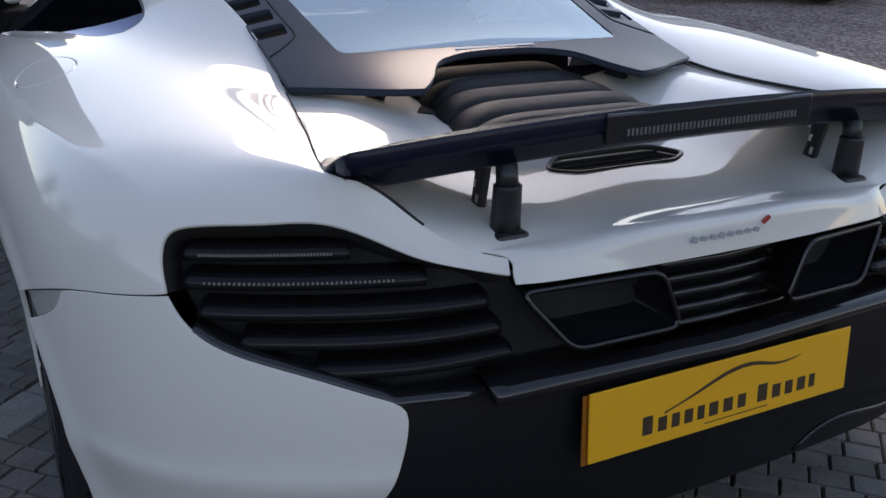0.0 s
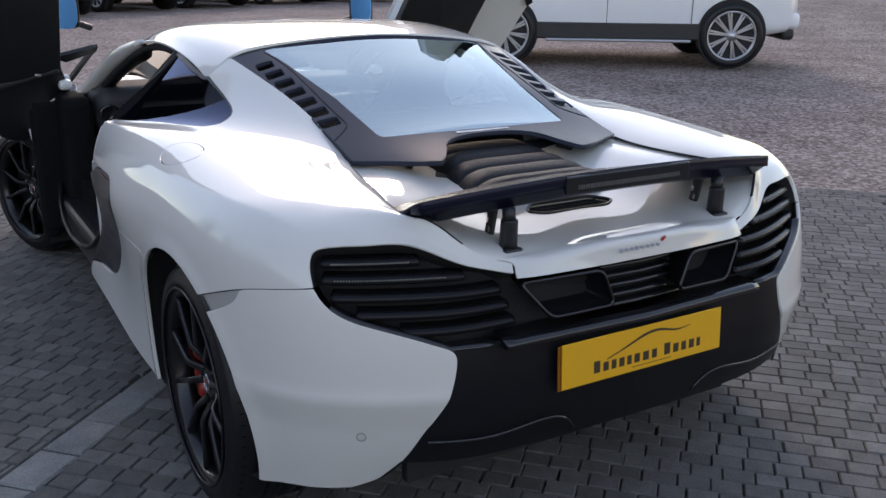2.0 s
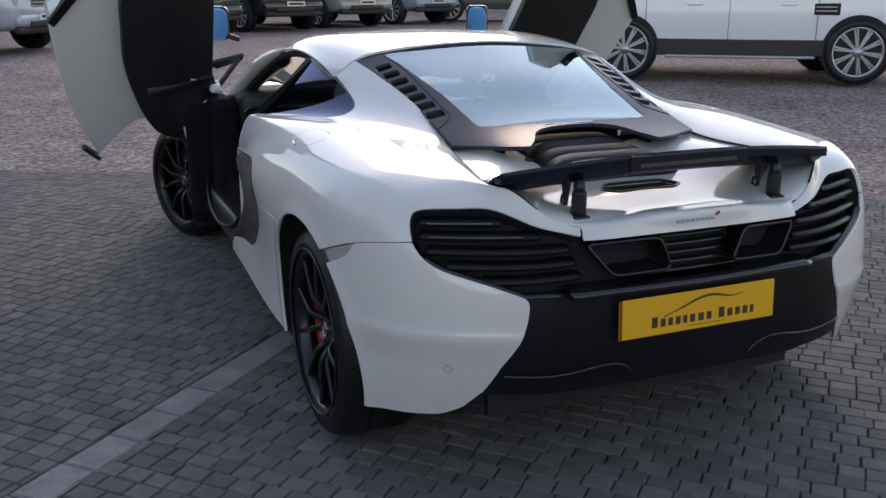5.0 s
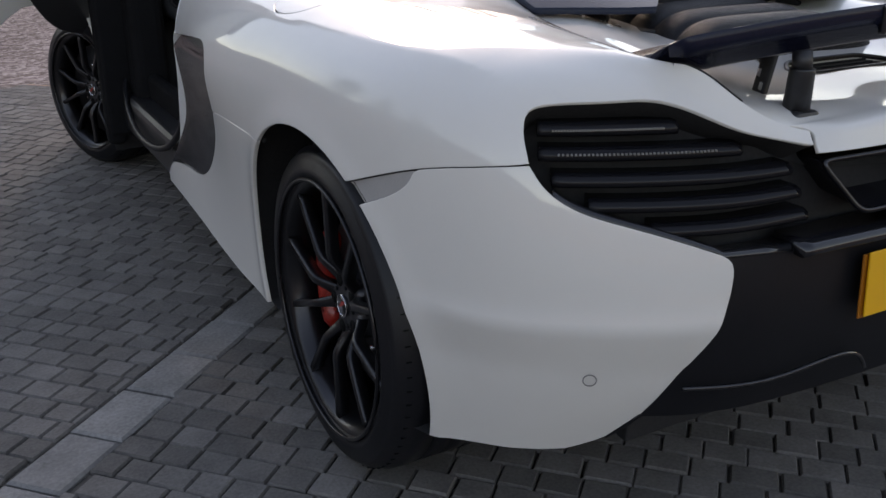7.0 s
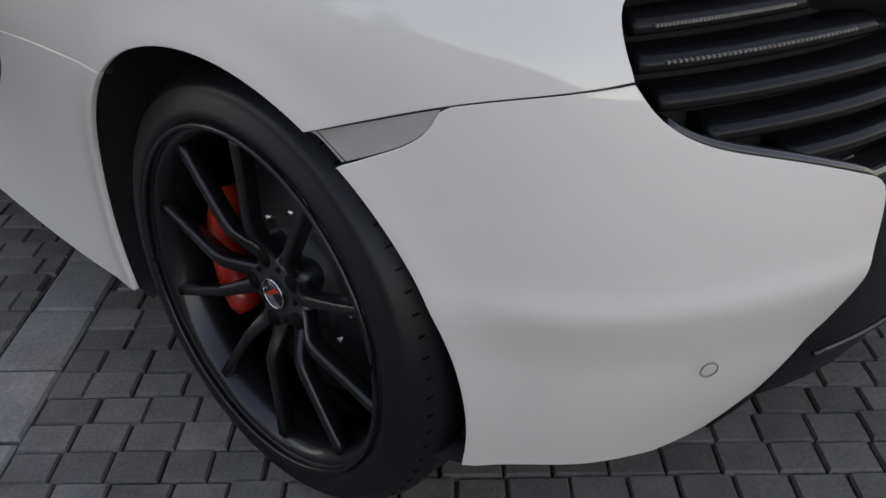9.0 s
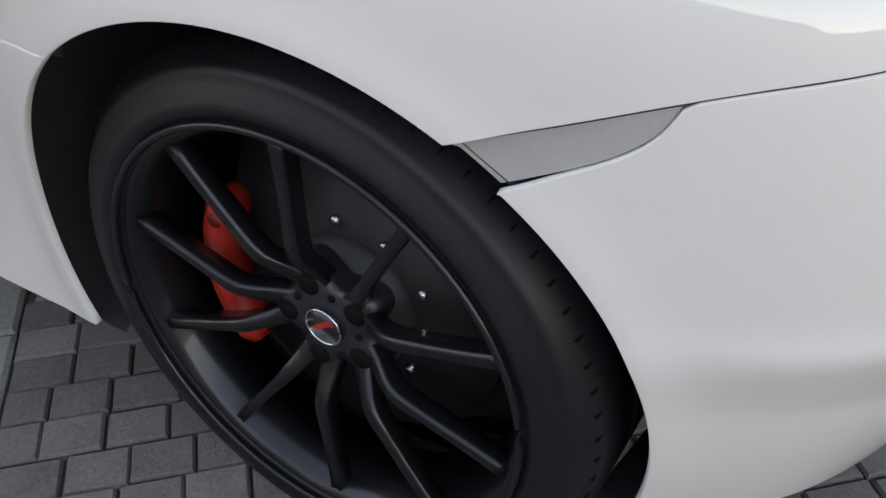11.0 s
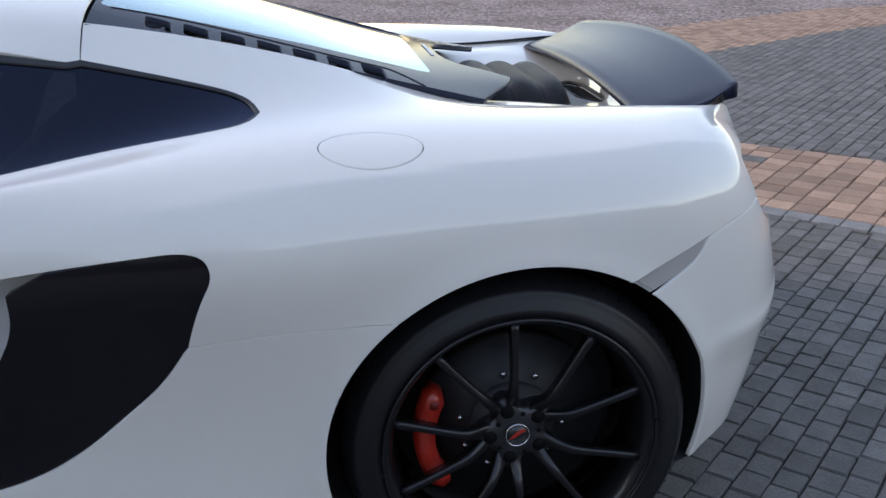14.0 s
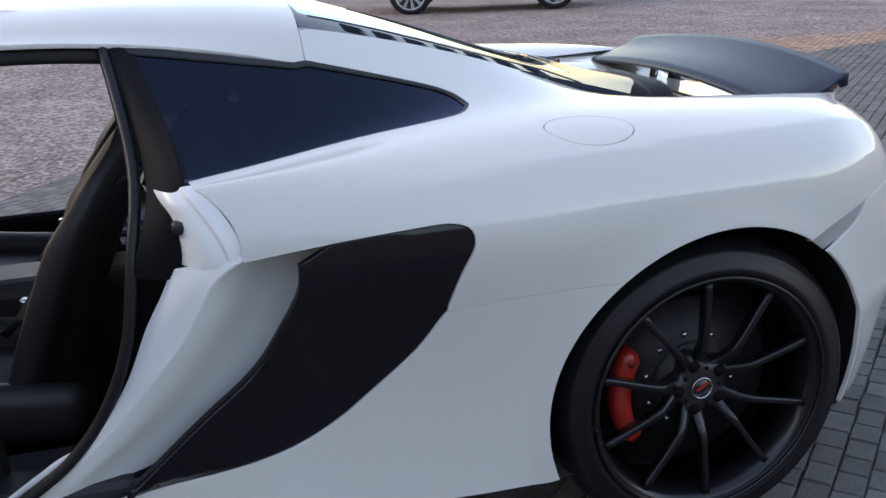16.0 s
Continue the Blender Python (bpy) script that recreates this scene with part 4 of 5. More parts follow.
    barrel = [(rr - .026, h - .2), (rr - .030, -h + .10), (rr - .020, -h + .045), (rr - .014, -h + .020), (rr - .004, -h + .010), (rr + .004, -h + .008), (rr + .006, -h + .013), (rr - .002, -h + .022)]
    mesh_object("rim", *lathe(barrel, 96), ALLOY, w)
    xh, xo = -h + .050, -h + .014
    for k in range(10):
        a = radians(124 + 36 * k)
        pair = radians(6.5 if k % 2 == 0 else -6.5)
        path = []
        for t in np.linspace(0, 1, 15):
            rad = .046 + (rr - .012 - .046) * t
            ang = a + pair * (1 - t) ** 2.2 * (1.0 if t > 0 else 1.0)
            q_ = min(1.0, t / .34)
            path.append((xh + (xo + .004 - xh) * (q_ * q_ * (3 - 2 * q_)) - .004 * t, rad * math.cos(ang), rad * math.sin(ang)))
        path = np.array(path)
        tang = np.gradient(path, axis=0)
        v, q = [], []
        for i, (p, d) in enumerate(zip(path, tang)):
            sideways = np.cross(d, (1, 0, 0))
            sideways /= np.linalg.norm(sideways)
            t = i / 14
            wd = .0074 - .0014 * math.sin(math.pi * t) + .007 * (1 - t) ** 4
            for sx, dx in ((-1, .026), (-1.12, .008), (-.86, .001), (.0, .0022), (.86, .001), (1.12, .008), (1, .026)):
                v.append(tuple(p + sideways * wd * sx + np.array([dx, 0, 0])))
        q = [(i * 7 + j, i * 7 + (j + 1) % 7, (i + 1) * 7 + (j + 1) % 7, (i + 1) * 7 + j) for i in range(14) for j in range(7)]
        q += [tuple(range(7))[::-1], tuple(range(14 * 7, 15 * 7))]
        mesh_object("spoke", v, q, ALLOY, w)
    lip = [(-h - .001, (rr + .003) * math.cos(t), (rr + .003) * math.sin(t)) for t in np.linspace(0, 2 * math.pi, 96, endpoint=False)]
    mesh_object("rim_lip", *tube(lip, .0042, 8, True), ALLOY, w)
    v, q, n = [], [], 80
    for f, x in ((.02, xh - .004), (.45, xh - .004), (.86, xh - .002), (1.0, xh + .007), (1.0, xh + .04)):
        for i in range(n):
            t = 2 * math.pi * i / n
            reach = f * (.069 + .013 * math.cos(5 * (t - radians(142))))
            v.append((x, reach * math.cos(t), reach * math.sin(t)))
    q = [(k * n + i, k * n + (i + 1) % n, (k + 1) * n + (i + 1) % n, (k + 1) * n + i) for k in range(4) for i in range(n)] + [tuple(range(n))]
    mesh_object("hub", v, q, HUB, w)
    # black discs set on the hub imitate the shaded depth of lug holes
    for k in range(5):
        a = radians(124 + 18 + 72 * k)
        mesh_object("lug_hole_shade", *cylinder(.0135, xh - .0050, xh + .01, 20, (.053 * math.cos(a), .053 * math.sin(a))), LUG, w)
    for k in range(5):
        a = radians(124 - 18 + 72 * k)
        mesh_object("locating_pin", *cylinder(.0045, xh - .0048, xh + .01, 10, (.044 * math.cos(a), .044 * math.sin(a))), LUG, w)
    mesh_object("centre_cap", *cylinder(.023, xh - .009, xh, 32), CAP_BLACK, w)
    ring = [(xh - .009, .0235 * math.cos(t), .0235 * math.sin(t)) for t in np.linspace(0, 2 * math.pi, 32, endpoint=False)]
    mesh_object("cap_ring", *tube(ring, .0016, 6, True), CHROME, w)
    mark = curve([(-.016, -.007), (-.002, .002), (.010, .009), (.017, .009)], 10)
    thick = np.array([.0008, .0022, .0034, .0042, .0046, .0048, .0046, .0040, .0028, .0008])
    v = [(xh - .0096, -(p[0] if abs(turn) < 90 else -p[0]), p[1] + e * d) for p, d in zip(mark, thick) for e in (-1, 1)]
    mesh_object("cap_mark", v, [(2 * i, 2 * i + 2, 2 * i + 3, 2 * i + 1) for i in range(9)], RED, w)
    mesh_object("brake_disc", *cylinder(.188, -.045, -.012, 64), DISC, w)
    mesh_object("disc_bell", *cylinder(.085, -.062, -.01, 40), GREY_TRIM, w)
    for k in range(10):
        a = radians(36 * k + 10)
        mesh_object("disc_bolt", *cylinder(.006, -.052, -.03, 10, (.105 * math.cos(a), .105 * math.sin(a))), STEEL, w)
    if True:
        sgn = 1 if abs(turn) < 90 else -1
        part("brake_caliper", caliper_bm(.158, .199, *((-39, 34) if (sgn == 1) == caliper else (146, 219)), -.088, -.035), RED, w, "bright red painted brake caliper", True)
        for s in (-1, 1):
            mesh_object("caliper_bolt", *cylinder(.009, -.0895, -.08, 14, (sgn * .158 * (1 if caliper else -1), .075 * s)), material("caliper_bore", (0.18, 0.01, 0.008), 0.5), w)
    mesh_object("wheel_back", *cylinder(rr - .03, .02, .04, 48), MATT, w)
    return w


wheel("rear_wheel", .338, .292, (-.785, 0, .338), 0, "dark ten-spoke alloy rear wheel")
wheel("rear_wheel", .338, .292, (.785, 0, .338), 180, "dark ten-spoke alloy rear wheel")
wheel("front_wheel", .323, .235, (-.90, 2.67, .323), 22, "dark ten-spoke alloy front wheel, steered", False)
wheel("front_wheel", .323, .235, (.88, 2.67, .323), 202, "dark ten-spoke alloy front wheel, steered", False)

# front of the car
front = [[(-.952, 2.30, .25), (-.95, 2.42, .21), (-.945, 2.67, .20), (-.935, 3.05, .19), (-.86, 3.40, .18), (-.62, 3.68, .17), (-.3, 3.78, .165), (0, 3.80, .165)],
         [(-.925, 2.30, .45), (-.95, 2.42, .44), (-.955, 2.67, .45), (-.945, 3.05, .43), (-.875, 3.40, .38), (-.64, 3.69, .34), (-.3, 3.80, .32), (0, 3.82, .32)],
         [(-.935, 2.30, .66), (-.955, 2.42, .66), (-.955, 2.67, .66), (-.935, 3.05, .60), (-.86, 3.38, .53), (-.62, 3.62, .47), (-.3, 3.74, .44), (0, 3.76, .43)],
         [(-.88, 2.30, .79), (-.90, 2.42, .77), (-.89, 2.67, .765), (-.86, 3.05, .70), (-.78, 3.34, .61), (-.56, 3.54, .53), (-.28, 3.65, .49), (0, 3.67, .485)],
         [(-.80, 2.30, .815), (-.79, 2.42, .80), (-.77, 2.67, .785), (-.73, 3.05, .725), (-.66, 3.28, .64), (-.47, 3.42, .57), (-.24, 3.50, .54), (0, 3.52, .535)],
         [(-.72, 2.33, .82), (-.68, 2.42, .81), (-.60, 2.67, .765), (-.52, 2.95, .725), (-.44, 3.12, .675), (-.30, 3.24, .63), (-.15, 3.30, .61), (0, 3.32, .605)],
         [(-.60, 2.44, .80), (-.45, 2.52, .80), (-.32, 2.66, .79), (-.22, 2.80, .765), (-.16, 2.90, .74), (-.10, 2.96, .72), (-.05, 2.99, .71), (0, 3.0, .71)]]
NOSE = Skin(front)
nose = full(NOSE, 80, 60)
fr = [(2.67 + .355 * math.cos(radians(a)), .33 + .355 * math.sin(radians(a))) for a in np.linspace(-22, 202, 60)]
cut = NOSE.find([1, 2], np.array(fr), (0, 4.5), (0, 3.2))
low_edge = [p for p in nose if p[1] > 0 or p[0] < cut[-1][0] or p[0] > cut[0][0]]
k = max(i for i, p in enumerate(low_edge) if p[1] == 0 and p[0] < cut[-1][0])
nose = low_edge[:k + 1] + [tuple(p) for p in cut[::-1]] + low_edge[k + 1:]
panel("front_body", NOSE, nose, WHITE, car, mirror=True, du=.12, dv=.14)
v = [(-.60, 2.44, .80), (-.60, 2.2, .80), (-.62, 1.9, .80), (.62, 1.9, .80), (.60, 2.2, .80), (.60, 2.44, .80), (.32, 2.66, .79), (0, 3.0, .71), (-.32, 2.66, .79)]
mesh_object("scuttle", v, [(0, 1, 2, 3, 4, 5, 6, 7, 8)], SATIN, car, smooth=False)
for s in (-1, 1):
    part("headlamp", box_bm((.16, .34, .03), (.70 * s, 3.22, .655), .012, turn=(24, 12 * s, 18 * s)), GLOSS, car)

# windscreen and pillars
SCREEN = Skin([[(-.585, 1.87, 1.075), (-.30, 1.86, 1.130), (0, 1.86, 1.146), (.30, 1.86, 1.130), (.585, 1.87, 1.075)],
               [(-.635, 2.12, .965), (-.32, 2.20, 1.02), (0, 2.23, 1.035), (.32, 2.20, 1.02), (.635, 2.12, .965)],
               [(-.69, 2.40, .82), (-.35, 2.60, .835), (0, 2.66, .84), (.35, 2.60, .835), (.69, 2.40, .82)]])
panel("windscreen", SCREEN, full(SCREEN, 30, 20), CLEAR, car, du=.2, dv=.15, depth=.005)
for ob in bpy.data.objects:
    if ob.name.startswith("windscreen"):
        ob.visible_shadow = False
pillar = curve([(-.592, 1.70, 1.095), (-.612, 1.88, 1.050), (-.648, 2.12, .965), (-.70, 2.42, .815), (-.735, 2.55, .75)], 20)
both("pillar_lining", *tube(pillar[2:] + (.036, -.018, -.020), .036, 10), SATIN)
both("roof_pillar", *tube(pillar, np.r_[np.linspace(.016, .034, 6), np.linspace(.035, .042, 14)], 12), WHITE)
rail = curve([(-.612, .80, 1.052), (-.606, .98, 1.085), (-.602, 1.3, 1.113), (-.602, 1.60, 1.090), (-.63, 1.95, .99), (-.685, 2.30, .83)], 40)
both("door_seal", *tube(rail + (.010, 0, -.010), .014, 8), MATT)
seal = curve([(-.605, 1.12, 1.105), (-.72, 1.095, .995), (-.82, 1.085, .88), (-.875, 1.10, .79), (-.895, 1.115, .70), (-.905, 1.135, .62), (-.905, 1.17, .54), (-.905, 1.23, .455), (-.915, 1.32, .385), (-.925, 1.5, .32), (-.925, 1.95, .30), (-.90, 2.2, .38), (-.84, 2.36, .55), (-.73, 2.44, .76)], 70)
both("aperture_seal", *tube(seal, .011, 8), RUBBER)
# B-pillar trim between the window and the seat
edge_back = [(-.600, 1.07, 1.110), (-.74, 1.03, 1.01), (-.872, 1.003, .905), (-.910, 1.012, .80), (-.908, 1.030, .742)]
edge_front = [(-.600, 1.115, 1.114), (-.72, 1.085, 1.00), (-.825, 1.065, .89), (-.880, 1.085, .81), (-.892, 1.105, .752)]
middle_line = [((a_[0] + b_[0]) / 2 - .008, (a_[1] + b_[1]) / 2, (a_[2] + b_[2]) / 2) for a_, b_ in zip(edge_back, edge_front)]
TRIM = Skin([edge_back, middle_line, edge_front])
panel("pillar_trim", TRIM, full(TRIM, 30, 10), material("black_pillar_trim", (0.008, 0.008, 0.009), 0.6, spec=0.08), car, mirror=True, du=.2, dv=.3, depth=.03, flip=True)

# bare tub side where the door has swung away
for s in (-1, 1):
    part("tub_side", box_bm((.05, .95, .22), (.80 * s, 1.86, .35), .02, 2), LINING, car)
    part("hinge_post", box_bm((.14, .30, .56), (.80 * s, 2.27, .55), .04, 3), LINING, car)
# added black blocks that blank out the pale rear edge of the front wing
for s in (-1, 1):
    part("aperture_blank", box_bm((.26, .03, .60), (.842 * s, 2.265, .50), .012, 2), LINING, car)
    part("wing_edge_blank", box_bm((.07, .085, .60), (.945 * s, 2.300, .46), .02, 3), LINING, car)
    v, q = lathe([(.0, -.012), (.030, -.012), (.034, -.016), (.044, -.016), (.047, -.008), (.047, .03)], 28)
    vent = mesh_object("round_vent", [(x_, y_, z_) for y_, x_, z_ in v], [f[::-1] for f in q], GLOSS, car)
    vent.matrix_local = pose(.66 * s, 2.135, .745, 0, 0, 8 * s)
# cabin
part("cabin_floor", box_bm((1.66, 1.9, .03), (0, 1.65, .22), .005), MATT, car)
part("rear_bulkhead", box_bm((1.52, .05, .68), (0, .86, .54), .01, turn=(-8, 0, 0)), LEATHER, car)
part("bulkhead_shelf", box_bm((1.30, .30, .03), (0, .70, .86), .01), LEATHER, car)
part("centre_tunnel", box_bm((.20, 1.5, .30), (0, 1.65, .36), .04, 3), LEATHER, car)
part("dashboard", box_bm((1.44, .34, .22), (0, 2.30, .755), .07, 4), DASH, car, "dark grey leather dashboard", True)
part("dash_screen", box_bm((.14, .05, .20), (0, 2.13, .66), .015), GLOSS, car)
for s in (-1, 1):
    part("door_sill_trim", box_bm((.13, 1.15, .16), (.84 * s, 1.72, .29), .03, 3), SATIN, car, "black door sill")
    part("inner_sill", box_bm((.10, 1.10, .10), (.73 * s, 1.72, .30), .02, 2), LEATHER, car)


def seat(x):
    st = new("seat")
    st.parent = car
    st.matrix_local = pose(x, 1.42, .26)
    part("seat_cushion", box_bm((.36, .50, .10), (0, .10, .09), .045, 4, turn=(8, 0, 0)), LEATHER, st, smooth=True)
    for s in (-1, 1):
        part("cushion_bolster", box_bm((.08, .50, .13), (.19 * s, .10, .13), .038, 4, turn=(8, 0, 0)), LEATHER, st, smooth=True)
    hs = curve([(0, .175, .0), (.25, .205, .0), (.48, .225, 0), (.60, .19, 0), (.68, .135, 0), (.76, .12, 0), (.84, .095, 0)], 28)
    v, n = [], 24
    for h_, w_, _ in hs:
        yc, zc = -.06 - .33 * (h_ / .84) ** 1.15, .08 + h_ * .86
        wing_ = .10 * min(1, max(0, (.66 - h_) / .2)) + .02
        for i in range(n):
            a = 2 * math.pi * i / n
            cx, sy = math.cos(a), math.sin(a)
            x_ = w_ * np.sign(cx) * abs(cx) ** .7
            fwd = wing_ * abs(x_ / w_) ** 3.0
            v.append((x_, yc + (.030 + fwd if sy > 0 else fwd * .7 + .055 * abs(sy) ** .6 * -1) * (1 if sy < 0 else abs(sy) ** .35), zc))
    q = [(j * n + i, j * n + (i + 1) % n, (j + 1) * n + (i + 1) % n, (j + 1) * n + i) for j in range(27) for i in range(n)] + [tuple(range(n))[::-1], tuple(range(27 * n, 28 * n))]
    mesh_object("seat_back", v, q, LEATHER, st, "slim black sports seat back with side bolsters")
    part("back_insert", box_bm((.20, .03, .42), (0, -.155, .36), .014, 3, turn=(23, 0, 0)), DASH, st, smooth=True)
    side_ = -1 if x < 0 else 1
    v, q = sweep(curve([(.19 * side_, -.36, .62), (.17 * side_, -.24, .56), (.12 * side_, -.10, .38), (-.12 * side_, .06, .17)], 16), [(-.022, 0), (.022, 0), (.022, .002), (-.022, .002)], [np.array([.8, .5, 0])] * 16)
    mesh_object("seat_belt", v, q, MATT, st)
    part("seat_buckle", box_bm((.03, .02, .05), (.22, .02, .20), .006), STEEL, st)


seat(-.37)
seat(.37)
sw = new("steering_wheel")
sw.parent = car
sw.matrix_local = pose(.37, 1.98, .68, 65, 0, 0)
mesh_object("steering_rim", *tube([(.175 * math.cos(t), .165 * math.sin(t), 0) for t in np.linspace(0, 2 * math.pi, 40, endpoint=False)], .016, 8, True), LEATHER, sw)
part("steering_hub", box_bm((.16, .10, .03), (0, 0, -.01), .02, 3), LEATHER, sw)
for a in (0, 180, 270):
    part("steering_spoke", box_bm((.12, .03, .016), (.10 * math.cos(radians(a)), .10 * math.sin(radians(a)), 0), .005, turn=(0, 0, a)), GREY_TRIM, sw)


# doors, swung up and forward
def door_y(x, z):
    return 3.245 - .847 * z - .133 * abs(x)


NRM = np.array([-.133, 1, .847]) / np.linalg.norm([-.133, 1, .847])


def slab(name, outline, lift, thick, mat, parent, s, label="", bulge=0.0):
    """A rounded plate in the open door's plane; lift towards the tail."""
    o = np.array(outline)
    p = np.array([(x, door_y(x, z), z) for x, z in o]) - NRM * lift
    m = len(p)
    c = p.mean(0)
    layers = [c + (p - c) * .985, p - NRM * -.006, p + NRM * (thick - .006), c + (p - c) * .985 + NRM * thick]
    cin = c - NRM * bulge
    v = np.concatenate(layers + [[cin], [c + NRM * thick]]) * (s, 1, 1)
    q = [(k * m + i, k * m + (i + 1) % m, (k + 1) * m + (i + 1) % m, (k + 1) * m + i) for k in range(3) for i in range(m)]
    q += [(4 * m, (i + 1) % m, i) for i in range(m)] + [(4 * m + 1, 3 * m + i, 3 * m + (i + 1) % m) for i in range(m)]
    if s < 0:
        q = [f[::-1] for f in q]
    return mesh_object(name, v, q, mat, parent, label, False)


def mirror_plate(w, h):
    """A rounded thin plate facing the tail."""
    bm = bmesh.new()
    for y, k in ((.012, 1.0), (-.002, 1.0), (-.004, .96)):
        ring = []
        for i in range(32):
            a = 2 * math.pi * i / 32
            c, d = math.cos(a), math.sin(a)
            ring.append(bm.verts.new((w * k * np.sign(c) * abs(c) ** .6, y, h * k * np.sign(d) * abs(d) ** .7)))
        if y < .012:
            for i in range(32):
                bm.faces.new((last[i], last[(i + 1) % 32], ring[(i + 1) % 32], ring[i]))
        last = ring
    bm.faces.new(last)
    return bm


def door(s, label):
    d = new("door")
    d.parent = car
    d["label"] = label
    shell = np.concatenate([curve([(-1.41, .505), (-1.50, .70), (-1.593, 1.223)], 10), curve([(-1.585, 1.27), (-1.417, 1.425), (-1.259, 1.595), (-1.08, 1.80)], 12), [(-.98, 1.88), (-.88, 1.86), (-.87, 1.60), (-.835, .974), (-.80, .853), (-.849, .66)], curve([(-.90, .625), (-1.0, .61), (-1.16, .707), (-1.30, .62), (-1.41, .505)], 10)[:-1]])
    slab("door_shell", shell, 0, .07, INNER_WHITE, d, s, "white painted inner door shell")
    trim = np.concatenate([curve([(-.93, 1.72), (-.974, 1.62), (-1.163, 1.49), (-1.258, 1.409), (-1.287, 1.30), (-1.283, 1.218), (-1.275, 1.042), (-1.231, .879), (-1.157, .713), (-1.076, .625), (-1.00, .600)], 36), curve([(-.93, .605), (-.84, .65), (-.785, .853)], 8), [(-.831, .974), (-.865, 1.60), (-.87, 1.72)]])
    slab("door_trim", trim, .045, .05, LEATHER, d, s, "black leather inner door trim", .02)
    edge = np.concatenate([curve([(-1.60, 1.235), (-1.43, 1.44), (-1.27, 1.61), (-1.09, 1.82)], 12), curve([(-1.06, 1.80), (-1.24, 1.585), (-1.40, 1.415), (-1.575, 1.215)], 12)])
    slab("door_edge_seal", edge, .02, .03, RUBBER, d, s)
    slab("door_lock", [(-1.40, .50), (-1.485, .575), (-1.50, .565), (-1.42, .487)], .03, .03, SATIN, d, s)
    slab("mirror_stay", [(-.86, 1.00), (-.66, 1.045), (-.665, 1.02), (-.80, .975)], .01, .02, SATIN, d, s)
    slab("mirror_stay", [(-.66, 1.04), (-.675, 1.045), (-.80, .86), (-.785, .85)], .01, .02, SATIN, d, s)
    for k in range(3):
        a = np.array([-1.03 + .05 * k, door_y(-1.03, .93) - .06, .945 - .012 * k]) * (s, 1, 1)
        part("door_switch", box_bm((.028, .008, .012), tuple(a), .003, turn=(0, 12 * s, 0)), STEEL, d)
    part("door_pull", box_bm((.34, .04, .05), (-1.0 * s, door_y(-1, .90) - .06, .905), .018, 3, turn=(0, -14 * s, 0)), LEATHER, d)
    part("hinge_arm", box_bm((.05, .24, .06), (-.80 * s, 2.46, .82), .02, 3, turn=(-35, 0, 0)), INNER_WHITE, d)
    part("hinge_knuckle", box_bm((.06, .06, .05), (-.81 * s, 2.33, .865), .02, 3), INNER_WHITE, d)
    # outer skin on the far side
    slab("door_skin", shell, -.072, .03, WHITE, d, s)
    m = new("door_mirror")
    m.parent = d
    m.matrix_local = pose(-.764 * s, 2.42, 1.192, 8, 0, -10 if s > 0 else -26)
    part("mirror_housing", box_bm((.128, .060, .178), (0, .032, 0), .029, 5), GLOSS, m, smooth=True)
    part("mirror_glass", mirror_plate(.056, .082), BLUE_MIRROR, m, "blue film mirror glass, reflected sky put into its colour")
    part("mirror_arm", box_bm((.14, .03, .03), (-.05 * s * -1, .07, -.07), .01, turn=(0, 20 * s, 0)), SATIN, m)
    return d


door(1, "white door swung up, black leather inside")
door(-1, "white door swung up, black leather inside")

# ---- parked vehicles ----
SUV_AT, SUV_TURN = (6.94, 7.48, .235), -33.7
PARKED = [
    ("silver off-road estate car parked on gravel", (0.34, 0.34, 0.32), 5.06, 22.1, -66, 1.0, .10),
    ("pale blue off-road car parked on gravel", (0.22, 0.29, 0.36), 7.5, 23.4, -64, 1.0, 0.0),
    ("grey luxury off-road car parked side-on", (0.10, 0.095, 0.10), 11.2, 23.3, -23, 1.05, .02),
    ("black off-road estate car parked on gravel", (0.012, 0.012, 0.014), 2.9, 20.9, -66, 1.0, .10),
    ("green off-road estate car parked on gravel", (0.02, 0.035, 0.03), .75, 19.2, -66, .95, .05),
    ("silver-blue estate car at the row's end", (0.38, 0.42, 0.50), -3.4, 15.6, -30, .95, -.1),
    ("dark off-road car across the gravel", (0.02, 0.02, 0.022), 15.5, -4.66, -107.5, 1.0, 0.0),
]
FAR_HOUSE, FAR_TURN = (23.5, 29.0, .9), -46
FAR_SHED, FAR_SHED_TURN = (10.5, 36, .35), -20

def rounded(w, z0, z1, r, n=4, crown=0.0):
    """Half-round-cornered cross-section, as (y, z)."""
    out = []
    for cy, cz, a0 in ((w - r, z1 - r, 0), (-w + r, z1 - r, 90), (-w + r, z0 + r, 180), (w - r, z0 + r, 270)):
        for k in range(n + 1):
            a = radians(a0 + 90 * k / n)
            y, z = cy + r * math.cos(a), cz + r * math.sin(a)
            out.append((y, z + crown * (1 - (y / w) ** 2) if cz > (z0 + z1) / 2 else z))
    return out


def loft(name, sections, mat, parent, label=""):
    """Rounded sections (x, half width, bottom, top, corner, crown) joined along x."""
    rings = [[(x, y, z) for y, z in rounded(w, z0, z1, r, 4, crown)] for x, w, z0, z1, r, crown in sections]
    n = len(rings[0])
    v = [p for ring in rings for p in ring]
    q = [(i * n + k, (i + 1) * n + k, (i + 1) * n + (k + 1) % n, i * n + (k + 1) % n) for i in range(len(rings) - 1) for k in range(n)]
    q += [tuple(range(n)), tuple(range((len(rings) - 1) * n, len(rings) * n))[::-1]]
    return mesh_object(name, v, q, mat, parent, label, True)


CAR_GLASS = material("dark_car_glass", (0.015, 0.02, 0.023), 0.03, 0.0, 0.0, 0.3)
